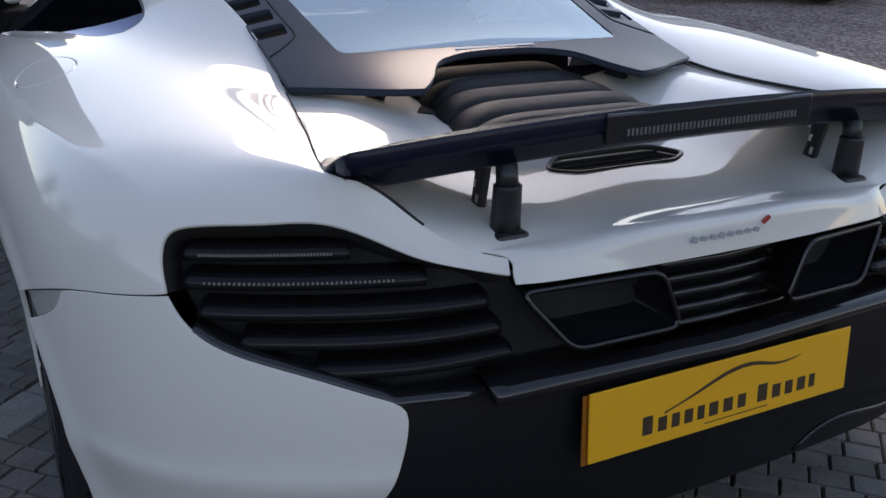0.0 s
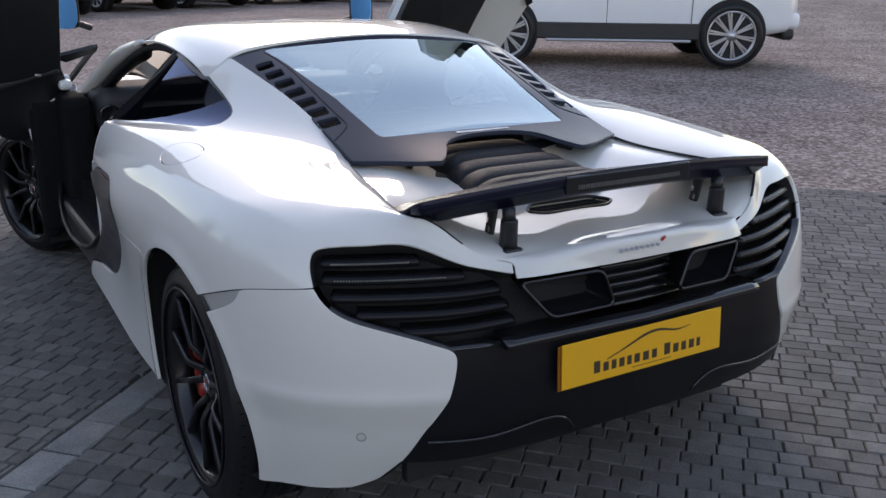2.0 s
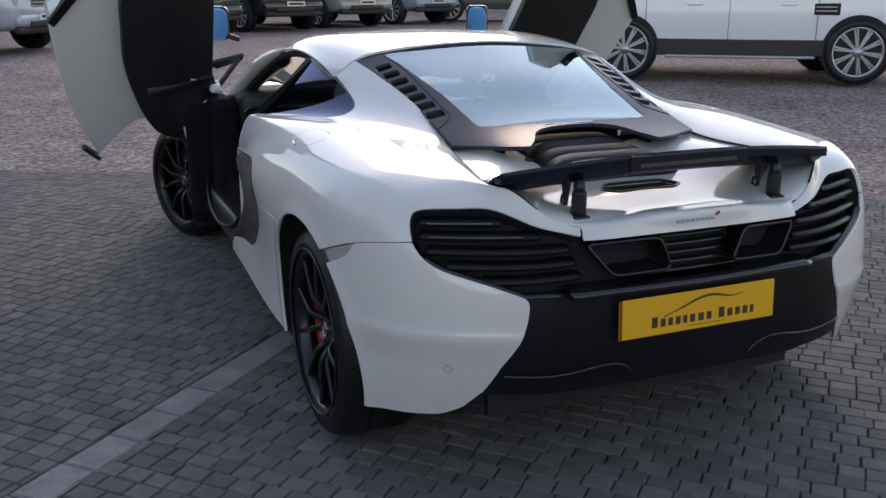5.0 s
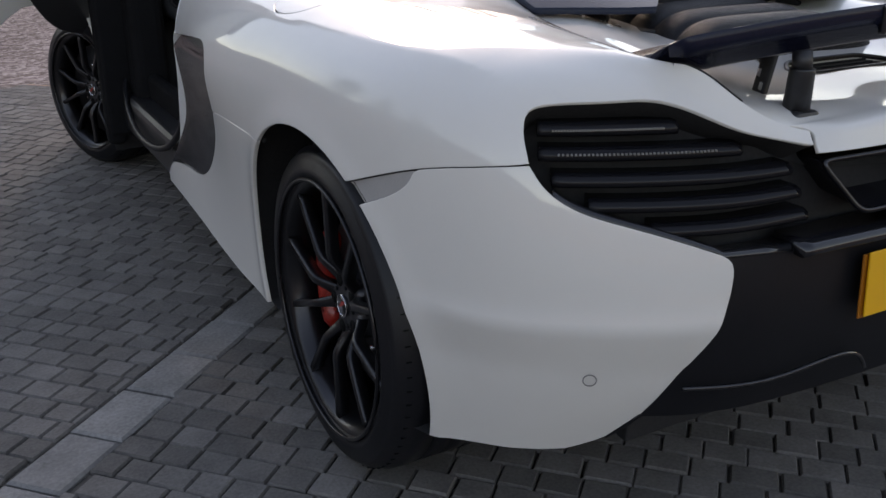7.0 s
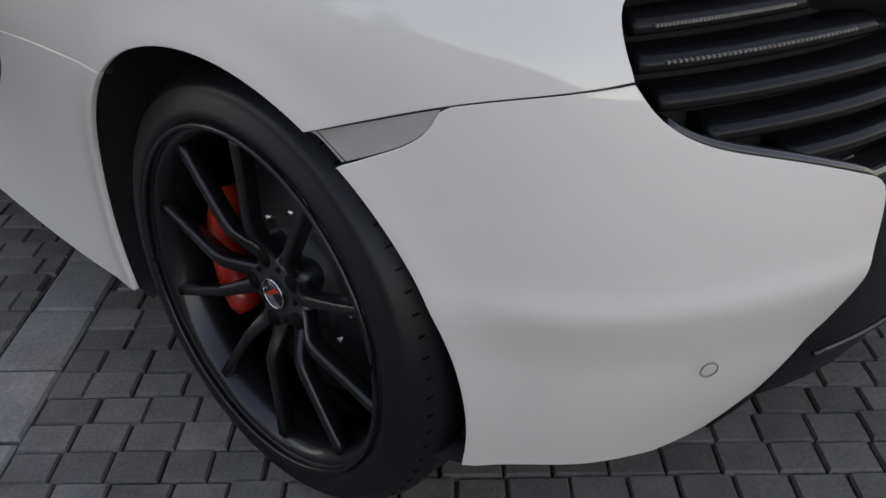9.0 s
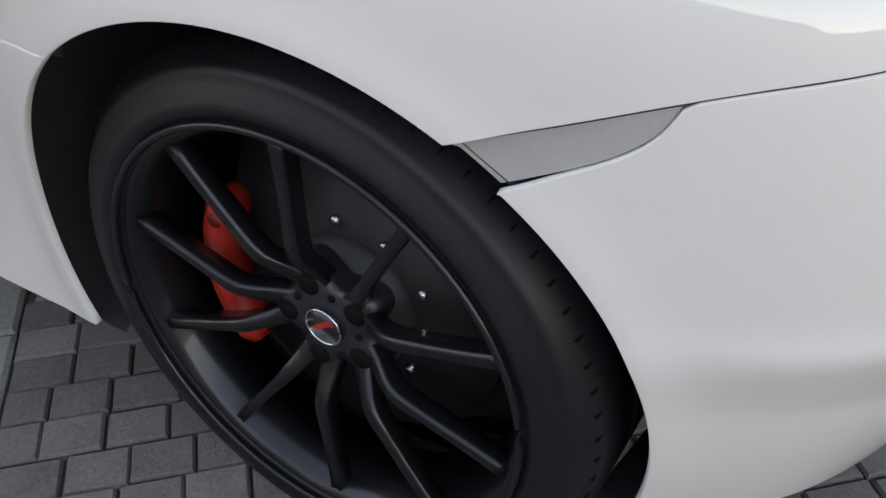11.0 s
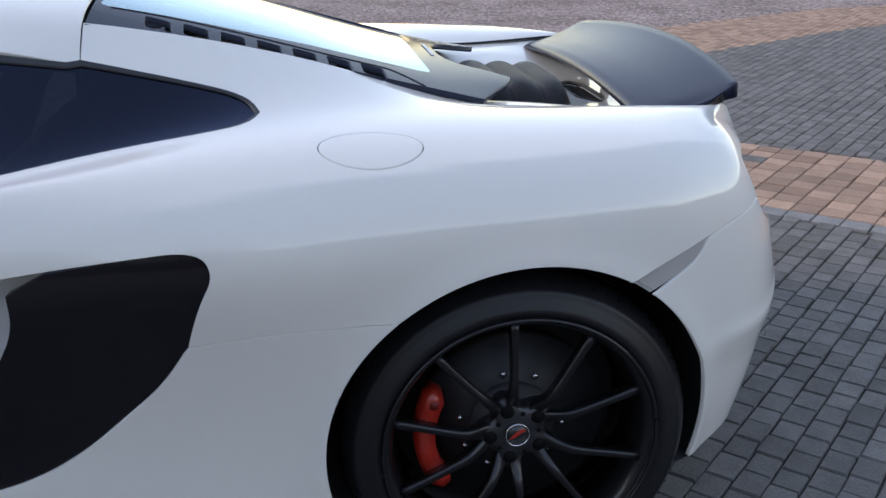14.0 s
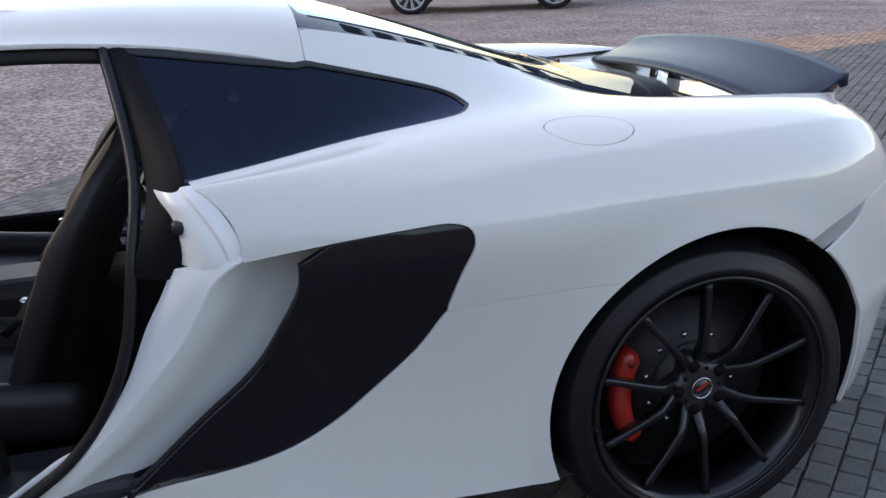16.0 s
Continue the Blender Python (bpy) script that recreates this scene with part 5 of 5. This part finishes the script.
# paler copy of the car glass, with sky light put into its base colour
LIGHT_GLASS = material("sky_lit_glass", (0.06, 0.11, 0.12), 0.03, 0.0, 0.2)
LAMP = material("lamp_lens", (0.55, 0.56, 0.58), 0.1, 0.6, 0.8)
SILVER = material("silver_alloy", (0.52, 0.52, 0.54), 0.28, 0.85)
SILL_BLACK = material("black_sill_plastic", (0.02, 0.02, 0.021), 0.55, vary=0.2)


def side_plate(name, outline, y0, y1, mat, parent, s=1):
    """A thin plate following the cabin's lean from y0 at the belt to y1 at the roof."""
    z = [p[1] for p in outline]
    lo, hi = min(z), max(z)
    v = []
    for depth in (0, .02):
        for x, zz in outline:
            t = (zz - lo) / (hi - lo)
            v.append((x, s * (y0 + (y1 - y0) * t - depth), zz))
    m = len(outline)
    q = [tuple(range(m)), tuple(range(m, 2 * m))[::-1]] + [(i, m + i, m + (i + 1) % m, (i + 1) % m) for i in range(m)]
    return mesh_object(name, v, q, mat, parent, "", False)


def off_roader(label, paint, at, heading, size=1.0, tall=0.0, group="parked cars", sporty=True):
    car2 = thing("off_road_car", label, "car", group=group)
    car2.matrix_world = pose(*at, 0, 0, heading) @ Matrix.Diagonal((size, size, size, 1))
    h = tall
    loft("body", [(-2.42, .80, .55, 1.02, .10, 0), (-2.34, .90, .42, 1.08, .13, 0), (-1.6, .955, .36, 1.10, .13, 0), (0, .965, .36, 1.10, .13, 0), (.90, .96, .36, 1.10, .13, .02), (1.15, .955, .36, 1.10, .12, .03), (1.75, .94, .38, 1.07, .13, .03), (2.06, .89, .42, 1.02, .14, .02), (2.18, .78, .46, .93, .12, 0)], paint, car2)
    loft("cabin", [(-2.36, .74, 1.02, 1.20 + h, .06, 0), (-2.20, .72, 1.02, 1.62 + h, .10, .02), (-1.6, .70, 1.02, 1.73 + h, .12, .03), (-.2, .70, 1.02, 1.75 + h, .12, .03), (.30, .69, 1.02, 1.71 + h, .12, .02), (1.22, .80, 1.00, 1.09, .03, 0)], paint, car2)
    top_z = 1.60 + h
    for s in (-1, 1):
        side_plate("rear_side_window", [(-2.14, 1.13), (-1.16, 1.13), (-1.16, top_z + .01), (-2.02, top_z - .04)], .765, .716, CAR_GLASS, car2, s)
        side_plate("rear_door_window", [(-1.10, 1.13), (-.20, 1.13), (-.20, top_z + .02), (-1.10, top_z + .01)], .765, .716, CAR_GLASS, car2, s)
        side_plate("front_door_window", [(-.14, 1.13), (.92, 1.13), (.36, top_z - .02), (.26, top_z + .01), (-.14, top_z + .02)], .770, .716, LIGHT_GLASS, car2, s)
        part("belt_trim", box_bm((3.1, .10, .04), (-.55, .79 * s, 1.105), .015), SILL_BLACK, car2)
        part("sill", box_bm((1.98, .06, .20), (.0, .948 * s, .42), .02), SILL_BLACK, car2)
        part("side_step", box_bm((1.75, .14, .035), (.0, 1.0 * s, .315), .014), SILVER, car2, "bright side step rail")
        for x in (-.55, .55):
            part("door_handle", box_bm((.20, .03, .03), (x, .965 * s, .93), .012), paint, car2)
        part("wing_vent", box_bm((.30, .02, .14), (.98, .955 * s, .88), .012), GLOSS, car2)
        for k in range(2):
            part("vent_bar", box_bm((.24, .012, .014), (.97, .966 * s, .86 + .045 * k), .004), SILVER, car2)
        # thin black strips on the uncut body, for the shade in the door gaps
        for x in (-.14, -1.13, .88):
            part("door_gap_shade", box_bm((.006, .012, .56), (x, .964 * s, .78), 0), SILL_BLACK, car2)
        part("mirror", box_bm((.12, .24, .17), (.78, .96 * s, 1.17), .04, 3), paint, car2, smooth=True)
        part("headlamp", box_bm((.16, .32, .16), (2.04, .70 * s, .88), .04, 3, turn=(0, 0, -24 * s)), LAMP, car2, "clear headlamp")
        part("tail_lamp", box_bm((.10, .12, .34), (-2.34, .80 * s, .92), .03, 2), RED, car2)
        part("fog_lamp", box_bm((.05, .18, .07), (2.15, .62 * s, .55), .02), SILL_BLACK, car2)
        for x in (-1.37, 1.37):
            # flat black disc stands in for the shaded hollow of the arch
            part("arch_shade_disc", (lambda b: (bmesh.ops.create_cone(b, cap_ends=True, segments=40, radius1=.412, radius2=.412, depth=.06, matrix=pose(x, .940 * s, .405, 90, 0, 0)), b)[1])(bmesh.new()), MATT, car2)
            wh = new("wheel")
            wh.parent = car2
            wh.matrix_local = pose(x, .86 * s, .385, 0, 0, 90 if s < 0 else -90)
            mesh_object("tyre", *lathe([(.288, -.125), (.30, -.14), (.345, -.14), (.375, -.12), (.385, -.08), (.385, .1), (.30, .12)], 48), RUBBER, wh)
            mesh_object("rim", *lathe([(.22, .0), (.26, -.09), (.28, -.135), (.295, -.138), (.293, -.12)], 48), SILVER, wh)
            mesh_object("wheel_back", *cylinder(.275, -.06, -.03, 40), MATT, wh)
            for k in range(20):
                a = 18 * k + (5 if k % 2 else -5)
                part("spoke", box_bm((.025, .026, .225), (-.112, -.168 * math.sin(radians(a)), .168 * math.cos(radians(a))), .006, 1, turn=(a, 0, 0)), SILVER, wh)
            mesh_object("hub", *cylinder(.06, -.13, -.08, 24), SILVER, wh)
    v = [(.36, -.62, 1.68 + h), (.36, .62, 1.68 + h), (1.20, .72, 1.10), (1.20, -.72, 1.10)]
    v2 = [(a + .03, b, c + .03) for a, b, c in v]
    mesh_object("windscreen", v + v2, [(0, 1, 2, 3), (7, 6, 5, 4), (0, 4, 5, 1), (1, 5, 6, 2), (2, 6, 7, 3), (3, 7, 4, 0)], LIGHT_GLASS, car2, smooth=False)
    part("grille", box_bm((.06, .86, .20), (2.15, 0, .86), .02), SILL_BLACK, car2)
    for k in range(3):
        part("grille_bar", box_bm((.05, .82, .022), (2.175, 0, .80 + .06 * k), .006), SILVER, car2)
    part("bumper_valance", box_bm((.16, 1.62, .14), (2.10, 0, .40), .05, 3), SILL_BLACK, car2, smooth=True)
    part("front_bumper", box_bm((.20, 1.70, .20), (2.12, 0, .56), .06, 3), paint, car2, smooth=True)
    part("bumper_intake", box_bm((.04, 1.1, .10), (2.225, 0, .50), .02), SILL_BLACK, car2)
    part("registration_plate", box_bm((.02, .52, .11), (2.235, 0, .62), .004), material("white_plate", (0.75, 0.75, 0.73), 0.5), car2)
    part("plate_lettering", box_bm((.004, .42, .05), (2.247, 0, .62), 0), INK, car2)
    part("bonnet_ridge", box_bm((.80, .02, .02), (1.55, .42, 1.115), .008, turn=(0, 4, 0)), paint, car2)
    part("bonnet_ridge", box_bm((.80, .02, .02), (1.55, -.42, 1.115), .008, turn=(0, 4, 0)), paint, car2)
    part("rear_bumper", box_bm((.22, 1.75, .26), (-2.36, 0, .55), .07, 3), SILL_BLACK, car2, smooth=True)
    return car2


SUV_WHITE = material("white_car_paint", (0.78, 0.79, 0.82), 0.3, 0, 1.0, vary=.01, scale=2)
off_roader("white off-road estate car with silver spoked wheels", SUV_WHITE, SUV_AT, SUV_TURN, 1.03, 0.0, "parked cars")
for label, colour, x, y, turn, sz, tall in PARKED:
    m = material("car_paint_" + label.split()[0], colour, 0.3, 0.2, 1.0)
    off_roader(label, m, (x, y, rise(x, y) - .02), turn, sz, tall)

# ---- buildings that close the yard ----
BRICK = material("weathered_red_brick", (0.27, 0.175, 0.135), 0.9, vary=.35, scale=3.0, bump=.6, bump_scale=40)
STONE = material("pale_render", (0.42, 0.38, 0.33), 0.9, vary=.15, scale=1.5, bump=.3, bump_scale=30)
SLATE = material("slate_roof", (0.10, 0.10, 0.11), 0.8, vary=.3, scale=5)


def barn(label, mat, at, turn, length, depth, eaves, ridge, openings):
    b = thing("barn", label, "building")
    b.matrix_world = pose(*at, 0, 0, turn)
    # front wall with openings, built of piers and lintels
    x = -length / 2
    for o0, o1, sill_z, head in openings + [(length / 2, length / 2, 0, 0)]:
        if o0 - x > .01:
            part("wall", box_bm((o0 - x, .35, eaves), ((x + o0) / 2, 0, eaves / 2)), mat, b)
        if o1 > o0:
            part("wall", box_bm((o1 - o0, .35, eaves - head), ((o0 + o1) / 2, 0, (eaves + head) / 2)), mat, b)
            if sill_z > 0:
                part("wall", box_bm((o1 - o0, .35, sill_z), ((o0 + o1) / 2, 0, sill_z / 2)), mat, b)
                part("window_sill", box_bm((o1 - o0 + .1, .10, .06), ((o0 + o1) / 2, -.20, sill_z), .01), STONE, b)
            part("door_leaf" if sill_z == 0 else "window_pane", box_bm((o1 - o0, .05, head - sill_z), ((o0 + o1) / 2, .06, (head + sill_z) / 2)), SILL_BLACK if sill_z == 0 else CAR_GLASS, b)
            for k in (.5,):
                part("window_bar", box_bm((.05, .07, head - sill_z), (o0 + (o1 - o0) * k, .05, (head + sill_z) / 2)), INNER_WHITE, b)
        x = o1
    for s in (-1, 1):
        part("gable", (lambda m_: (m_.faces.new([m_.verts.new(p) for p in ((s * length / 2, 0, 0), (s * length / 2, depth, 0), (s * length / 2, depth, eaves), (s * length / 2, depth / 2, ridge), (s * length / 2, 0, eaves))]), m_)[1])(bmesh.new()), mat, b)
    part("wall", box_bm((length, .35, eaves), (0, depth, eaves / 2)), mat, b)
    slope = math.degrees(math.atan2(ridge - eaves, depth / 2))
    run = math.hypot(ridge - eaves, depth / 2) + .3
    for s in (-1, 1):
        part("roof", box_bm((length + .5, run, .10), (0, depth / 2 - s * depth / 4, (eaves + ridge) / 2 + .03), 0, turn=(s * slope, 0, 0)), SLATE, b)
    return b


# unseen; gives brick to the reflections, lengthened to block yellow horizon glow
barn("long red brick barn with dark doors, unseen, blocking horizon glow", BRICK, (-18.0, -3.0, 0), 90, 46, 7, 3.2, 5.4, [(-9, -6, 0, 2.8), (-3, -1.8, 1.0, 2.2), (2, 3.2, 1.0, 2.2), (6, 9, 0, 2.8)])
far_house = barn("pale rendered house with stone columns at the yard's far edge", STONE, FAR_HOUSE, FAR_TURN, 16, 8, 4.6, 7.6, [(-6.5, -4.3, .3, 2.4), (-2.2, -.6, 0, 2.4), (1.5, 3.6, .3, 2.4), (5, 6.6, .3, 2.4)])
for x in (-3.2, .5, 4.3, 7.6):
    column = part("column", box_bm((.42, .42, 2.9), (x, -1.3, 1.45), .03), STONE, far_house, "pale stone porch column")
part("porch_roof", box_bm((13.0, 1.6, .25), (2.0, -.75, 3.0), .03), STONE, far_house)
PLANTER = material("lead_grey_planter", (0.05, 0.055, 0.06), 0.6, vary=.2)
SHRUB = material("dark_shrub_leaves", (0.03, 0.05, 0.025), 0.9, spec=0.05, random_tint=.4, island=True)


def planter(at):
    """A square tub with a clipped shrub of many small leaves."""
    tub = thing("planter", "lead grey planter with a small shrub by the house", "planter", at)
    part("tub", box_bm((.6, .6, .65), (0, 0, .32), .03), PLANTER, tub)
    r = random.Random(3)
    v, q = [], []
    for k in range(260):
        d = Vector((r.gauss(0, 1), r.gauss(0, 1), r.gauss(0, 1))).normalized() * (.42 * r.random() ** .4)
        a = Vector((r.gauss(0, 1), r.gauss(0, 1), r.gauss(0, 1))).normalized()
        b = a.orthogonal().normalized()
        c = Vector((0, 0, 1.05)) + Vector((d.x, d.y, d.z * 1.25))
        n = len(v)
        v += [tuple(c + a * .09), tuple(c + b * .045), tuple(c - a * .09), tuple(c - b * .045)]
        q.append((n, n + 1, n + 2, n + 3))
    tagged(mesh_object("foliage", v, q, SHRUB, tub, "", False), kind="stuff")


planter((29.4, 22.6, rise(29.4, 22.6)))
# lawn beyond the gravel
v, q = [], []
for i in range(15):
    for k in range(15):
        x, y = 30.5 + 2.6 * i, 3.0 + 1.45 * k + .12 * i
        v.append((x, y, rise(x, y) + .10))
q = [(i * 15 + k, (i + 1) * 15 + k, (i + 1) * 15 + k + 1, i * 15 + k + 1) for i in range(14) for k in range(14)]
tagged(mesh_object("lawn", v, q, material("mown_grass", (0.07, 0.12, 0.03), 0.9, vary=.35, scale=1.5, spec=.1, bump=.6, bump_scale=60), None), "short green lawn beyond the gravel", "grass", kind="structure")
barn("pale rendered farm shed behind the parked cars", STONE, FAR_SHED, FAR_SHED_TURN, 26, 8, 3.4, 5.4, [(-9, -6, 0, 2.6), (-2, 1, 0, 2.6), (5, 8, 0, 2.6)])

# trees at the yard's edge, mirrored in the paint
BARK = material("grey_brown_bark", (0.11, 0.085, 0.065), 0.9, vary=.3, scale=6, bump=.6, bump_scale=30)
LEAF = material("green_leaves", (0.055, 0.085, 0.030), 0.7, spec=0.2, random_tint=.35, island=True)


def tree(at, height, seed):
    r = random.Random(seed)
    t = thing("tree", "tall leafy tree standing at the yard's edge", "tree", at, group="yard trees")
    trunk = [(r.gauss(0, .03) * k, r.gauss(0, .03) * k, height * .13 * k) for k in range(7)]
    mesh_object("trunk", *tube(curve(trunk, 20), np.linspace(.20, .06, 20), 10), BARK, t)
    v, q, tips = [], [], []
    for k in range(14):
        z0 = height * (.28 + .045 * k)
        a = 2.4 * k + r.gauss(0, .3)
        reach = height * (.34 - .016 * k) * r.uniform(.75, 1.15)
        pts = [(0, 0, z0), (reach * .5 * math.cos(a), reach * .5 * math.sin(a), z0 + reach * .25), (reach * math.cos(a + .2), reach * math.sin(a + .2), z0 + reach * .55)]
        line = curve(pts, 8)
        bv, bq = tube(line, np.linspace(.06, .012, 8), 6)
        q += [tuple(i + len(v) for i in f) for f in bq]
        v += bv
        tips += [Vector(line[4]), Vector(line[6]), Vector(line[7])]
    mesh_object("limbs", v, q, BARK, t)
    tips += [Vector((0, 0, height * .86)), Vector((0, 0, height * .94))]
    v, q = [], []
    for c in tips:
        spread = height * r.uniform(.05, .10)
        for k in range(85):
            p = c + Vector((r.gauss(0, spread), r.gauss(0, spread), r.gauss(0, spread * .8)))
            a = Vector((r.gauss(0, 1), r.gauss(0, 1), r.gauss(0, 1))).normalized()
            b = a.orthogonal().normalized()
            n = len(v)
            v += [tuple(p + a * .085), tuple(p + b * .045), tuple(p - a * .085), tuple(p - b * .045)]
            q.append((n, n + 1, n + 2, n + 3))
    tagged(mesh_object("crown", v, q, LEAF, t, "", False), kind="stuff")


for k, (x, y, h) in enumerate(((-13.6, 8.2, 6.8), (-15.2, 2.4, 6.2), (-11.9, 13.8, 7.4))):
    tree((x, y, rise(x, y) - .05), h, 11 + k)

# plain brick wall out of view, added to block low horizon glow behind
south_glow_wall = mesh_object("glow_wall_south", [(x, y, z) for z in (-.1, 3.0) for x, y in ((-24, -18.6), (26, -18.6), (26, -18.3), (-24, -18.3))], [(0, 3, 2, 1), (4, 5, 6, 7), (0, 1, 5, 4), (1, 2, 6, 5), (2, 3, 7, 6), (3, 0, 4, 7)], BRICK, None, "", False)
tagged(south_glow_wall, "plain brick wall out of view, added to block horizon glow", "wall", kind="structure")

# second unseen wall, added to keep horizon glow off the front-left reflections
north_glow_wall = mesh_object("glow_wall_north", [(x, y, z) for z in (-.1, 4.6) for x, y in ((-20.0, 20.6), (-3.0, 40.6), (-3.3, 40.8), (-20.3, 20.8))], [(0, 3, 2, 1), (4, 5, 6, 7), (0, 1, 5, 4), (1, 2, 6, 5), (2, 3, 7, 6), (3, 0, 4, 7)], BRICK, None, "", False)
tagged(north_glow_wall, "plain brick wall out of view, added to block horizon glow", "wall", kind="structure")

# ---- block paving ----
R_AX, C_AX = np.array([.692, -.722]), np.array([.722, .692])
EDGE_A = [-14, -9, -5.2, .2, 1.6, 4.5, 7.2, 9.0, 10.0, 11.5]
EDGE_B = [1.5, 2.4, 3.05, 3.6, 3.93, 3.4, 2.4, 1.5, .2, -3.0]
SLATE_BLOCK = material("grey_block_paver", (0.142, 0.133, 0.125), 0.82, vary=.30, scale=14, spec=.2, bump=.5, bump_scale=160, random_tint=.22)
SLATE_REST = material("grey_block_paving", (0.142, 0.133, 0.125), 0.82, vary=.30, scale=14, spec=.2, bump=.5, bump_scale=160, random_tint=.22, island=True)
ORANGE_REST = material("orange_block_paving", (0.34, 0.215, 0.155), 0.8, vary=.2, scale=14, spec=.2, bump=.5, bump_scale=160, random_tint=.30, island=True)
SLAB_MAT = material("pale_grey_setts", (0.215, 0.208, 0.20), 0.85, vary=.34, scale=12, bump=.4, bump_scale=140, random_tint=.12)
JOINT = material("dark_sand_joint", (0.080, 0.073, 0.065), 0.95, vary=.4, scale=40)
rng = np.random.default_rng(5)


def edge_b(a):
    return np.interp(a, EDGE_A, EDGE_B)


def world_xy(a, b):
    return a * R_AX[0] + b * C_AX[0], a * R_AX[1] + b * C_AX[1]


# sand bed under the blocks
sheet_a = np.linspace(-8.5, 10.5, 60)
v = []
for a in sheet_a:
    for b in (-10.5, edge_b(a) + .02):
        v.append((*world_xy(a, b), -.013))
q = [(2 * i, 2 * i + 1, 2 * i + 3, 2 * i + 2) for i in range(59)]
paving = mesh_object("paving", v, [f[::-1] for f in q], JOINT, None, "", False)
tagged(paving, "grey tumbled block paving with an orange band and pale course", "paving", kind="structure")

PA, PB = .0905, .0718          # block pitch along and across the rows
SLAB0, SLAB1 = -1.240, -1.100  # course of larger setts
BAND0, BAND1 = 1.95, 2.93      # orange band
blocks = []
rows = int((4.2 + 9.5) / PB)
for k in range(rows):
    b = -9.5 + k * PB
    shift = (k % 2) * .5 * PA + rng.uniform(-.012, .012)
    a = -8.0 + shift
    while a < 10:
        w = PA * rng.choice([.86, 1.0, 1.0, 1.0, 1.14])
        a0, a1 = a, a + w
        a = a1
        m = (a0 + a1) / 2
        if b + PB > edge_b(m) or (m < -6.5 and b < -3) or b < -8.6 + .0 * m:
            continue
        if a1 > SLAB0 and a0 < SLAB1:
            if a0 < SLAB0 - .02:
                a1 = SLAB0
            elif a1 > SLAB1 + .02:
                a0 = SLAB1
            else:
                continue
        if BAND0 - .10 < m < BAND1:
            continue
        kind = 0
        if (m < -3.2 and b > edge_b(m) - .72) or (m > 5.2 and b > edge_b(m) - 1.5):
            kind = 1
        blocks.append((a0, a1, b, b + PB, kind))
PO = .115
for k in range(int(12.5 / PO)):
    b = -9.0 + k * PO
    for i in range(9):
        a0 = BAND0 + i * .109
        if b + PO < edge_b(a0):
            blocks.append((a0, a0 + .109, b, b + PO, 1 if rng.random() > .05 else 0))
    if b + PO < edge_b(BAND0):
        blocks.append((BAND0 - .10, BAND0, b, b + PO, 2))


def block_mesh(items, gap=.0034, bev=.0035):
    """Bevelled block tops, their sides running down into the sand."""
    v, q = [], []
    for a0, a1, b0, b1 in items:
        h = rng.normal(0, .0008)
        tilt = rng.normal(0, .003, 2)
        j = rng.normal(0, .0012, 4)
        a0, a1, b0, b1 = a0 + gap / 2 + j[0], a1 - gap / 2 + j[1], b0 + gap / 2 + j[2], b1 - gap / 2 + j[3]
        n = len(v)
        for ins, z in ((0, -.022), (0, -.006), (bev, 0)):
            for a, b in ((a0 + ins, b0 + ins), (a1 - ins, b0 + ins), (a1 - ins, b1 - ins), (a0 + ins, b1 - ins)):
                x, y = world_xy(a, b)
                v.append((x, y, z + h + tilt[0] * (a - a0) + tilt[1] * (b - b0)))
        for lay in (0, 4):
            for i in range(4):
                q.append((n + lay + i, n + lay + (i + 1) % 4, n + lay + 4 + (i + 1) % 4, n + lay + 4 + i))
        q.append((n + 8, n + 9, n + 10, n + 11))
    return v, q


def flipped(vq):
    # rows run clockwise seen from above, so turn the faces up
    v, q = vq
    p = np.array([v[i] for i in q[-1]])
    up = np.cross(p[1] - p[0], p[2] - p[0])[2] > 0
    return v, (q if up else [f[::-1] for f in q])


near, rest, orange, pale = [], [], [], []
for a0, a1, b0, b1, kind in blocks:
    x, y = world_xy((a0 + a1) / 2, b0)
    if kind == 0 and math.hypot(x + 1.32, y - .38) < .82 and len(near) < 290 and x < -.85:
        near.append((a0, a1, b0, b1))
    else:
        (rest, orange, pale)[kind].append((a0, a1, b0, b1))
tagged(mesh_object("paver_field", *flipped(block_mesh(rest)), SLATE_REST, paving, "", False), kind="stuff")
tagged(mesh_object("orange_paver_field", *flipped(block_mesh(orange)), ORANGE_REST, paving, "", False), kind="stuff")
tagged(mesh_object("edging_field", *flipped(block_mesh(pale)), SLAB_MAT, paving, "", False), kind="stuff")
for it in near:
    mesh_object("paver", *flipped(block_mesh([it])), SLATE_BLOCK, paving, "", False)
for k in range(62):
    b = -8.15 + k * .1995
    if b + .2 < edge_b(SLAB0):
        mesh_object("sett", *flipped(block_mesh([(SLAB0, SLAB1, b, b + .1995)], .005, .007)), SLAB_MAT, paving, "", False)
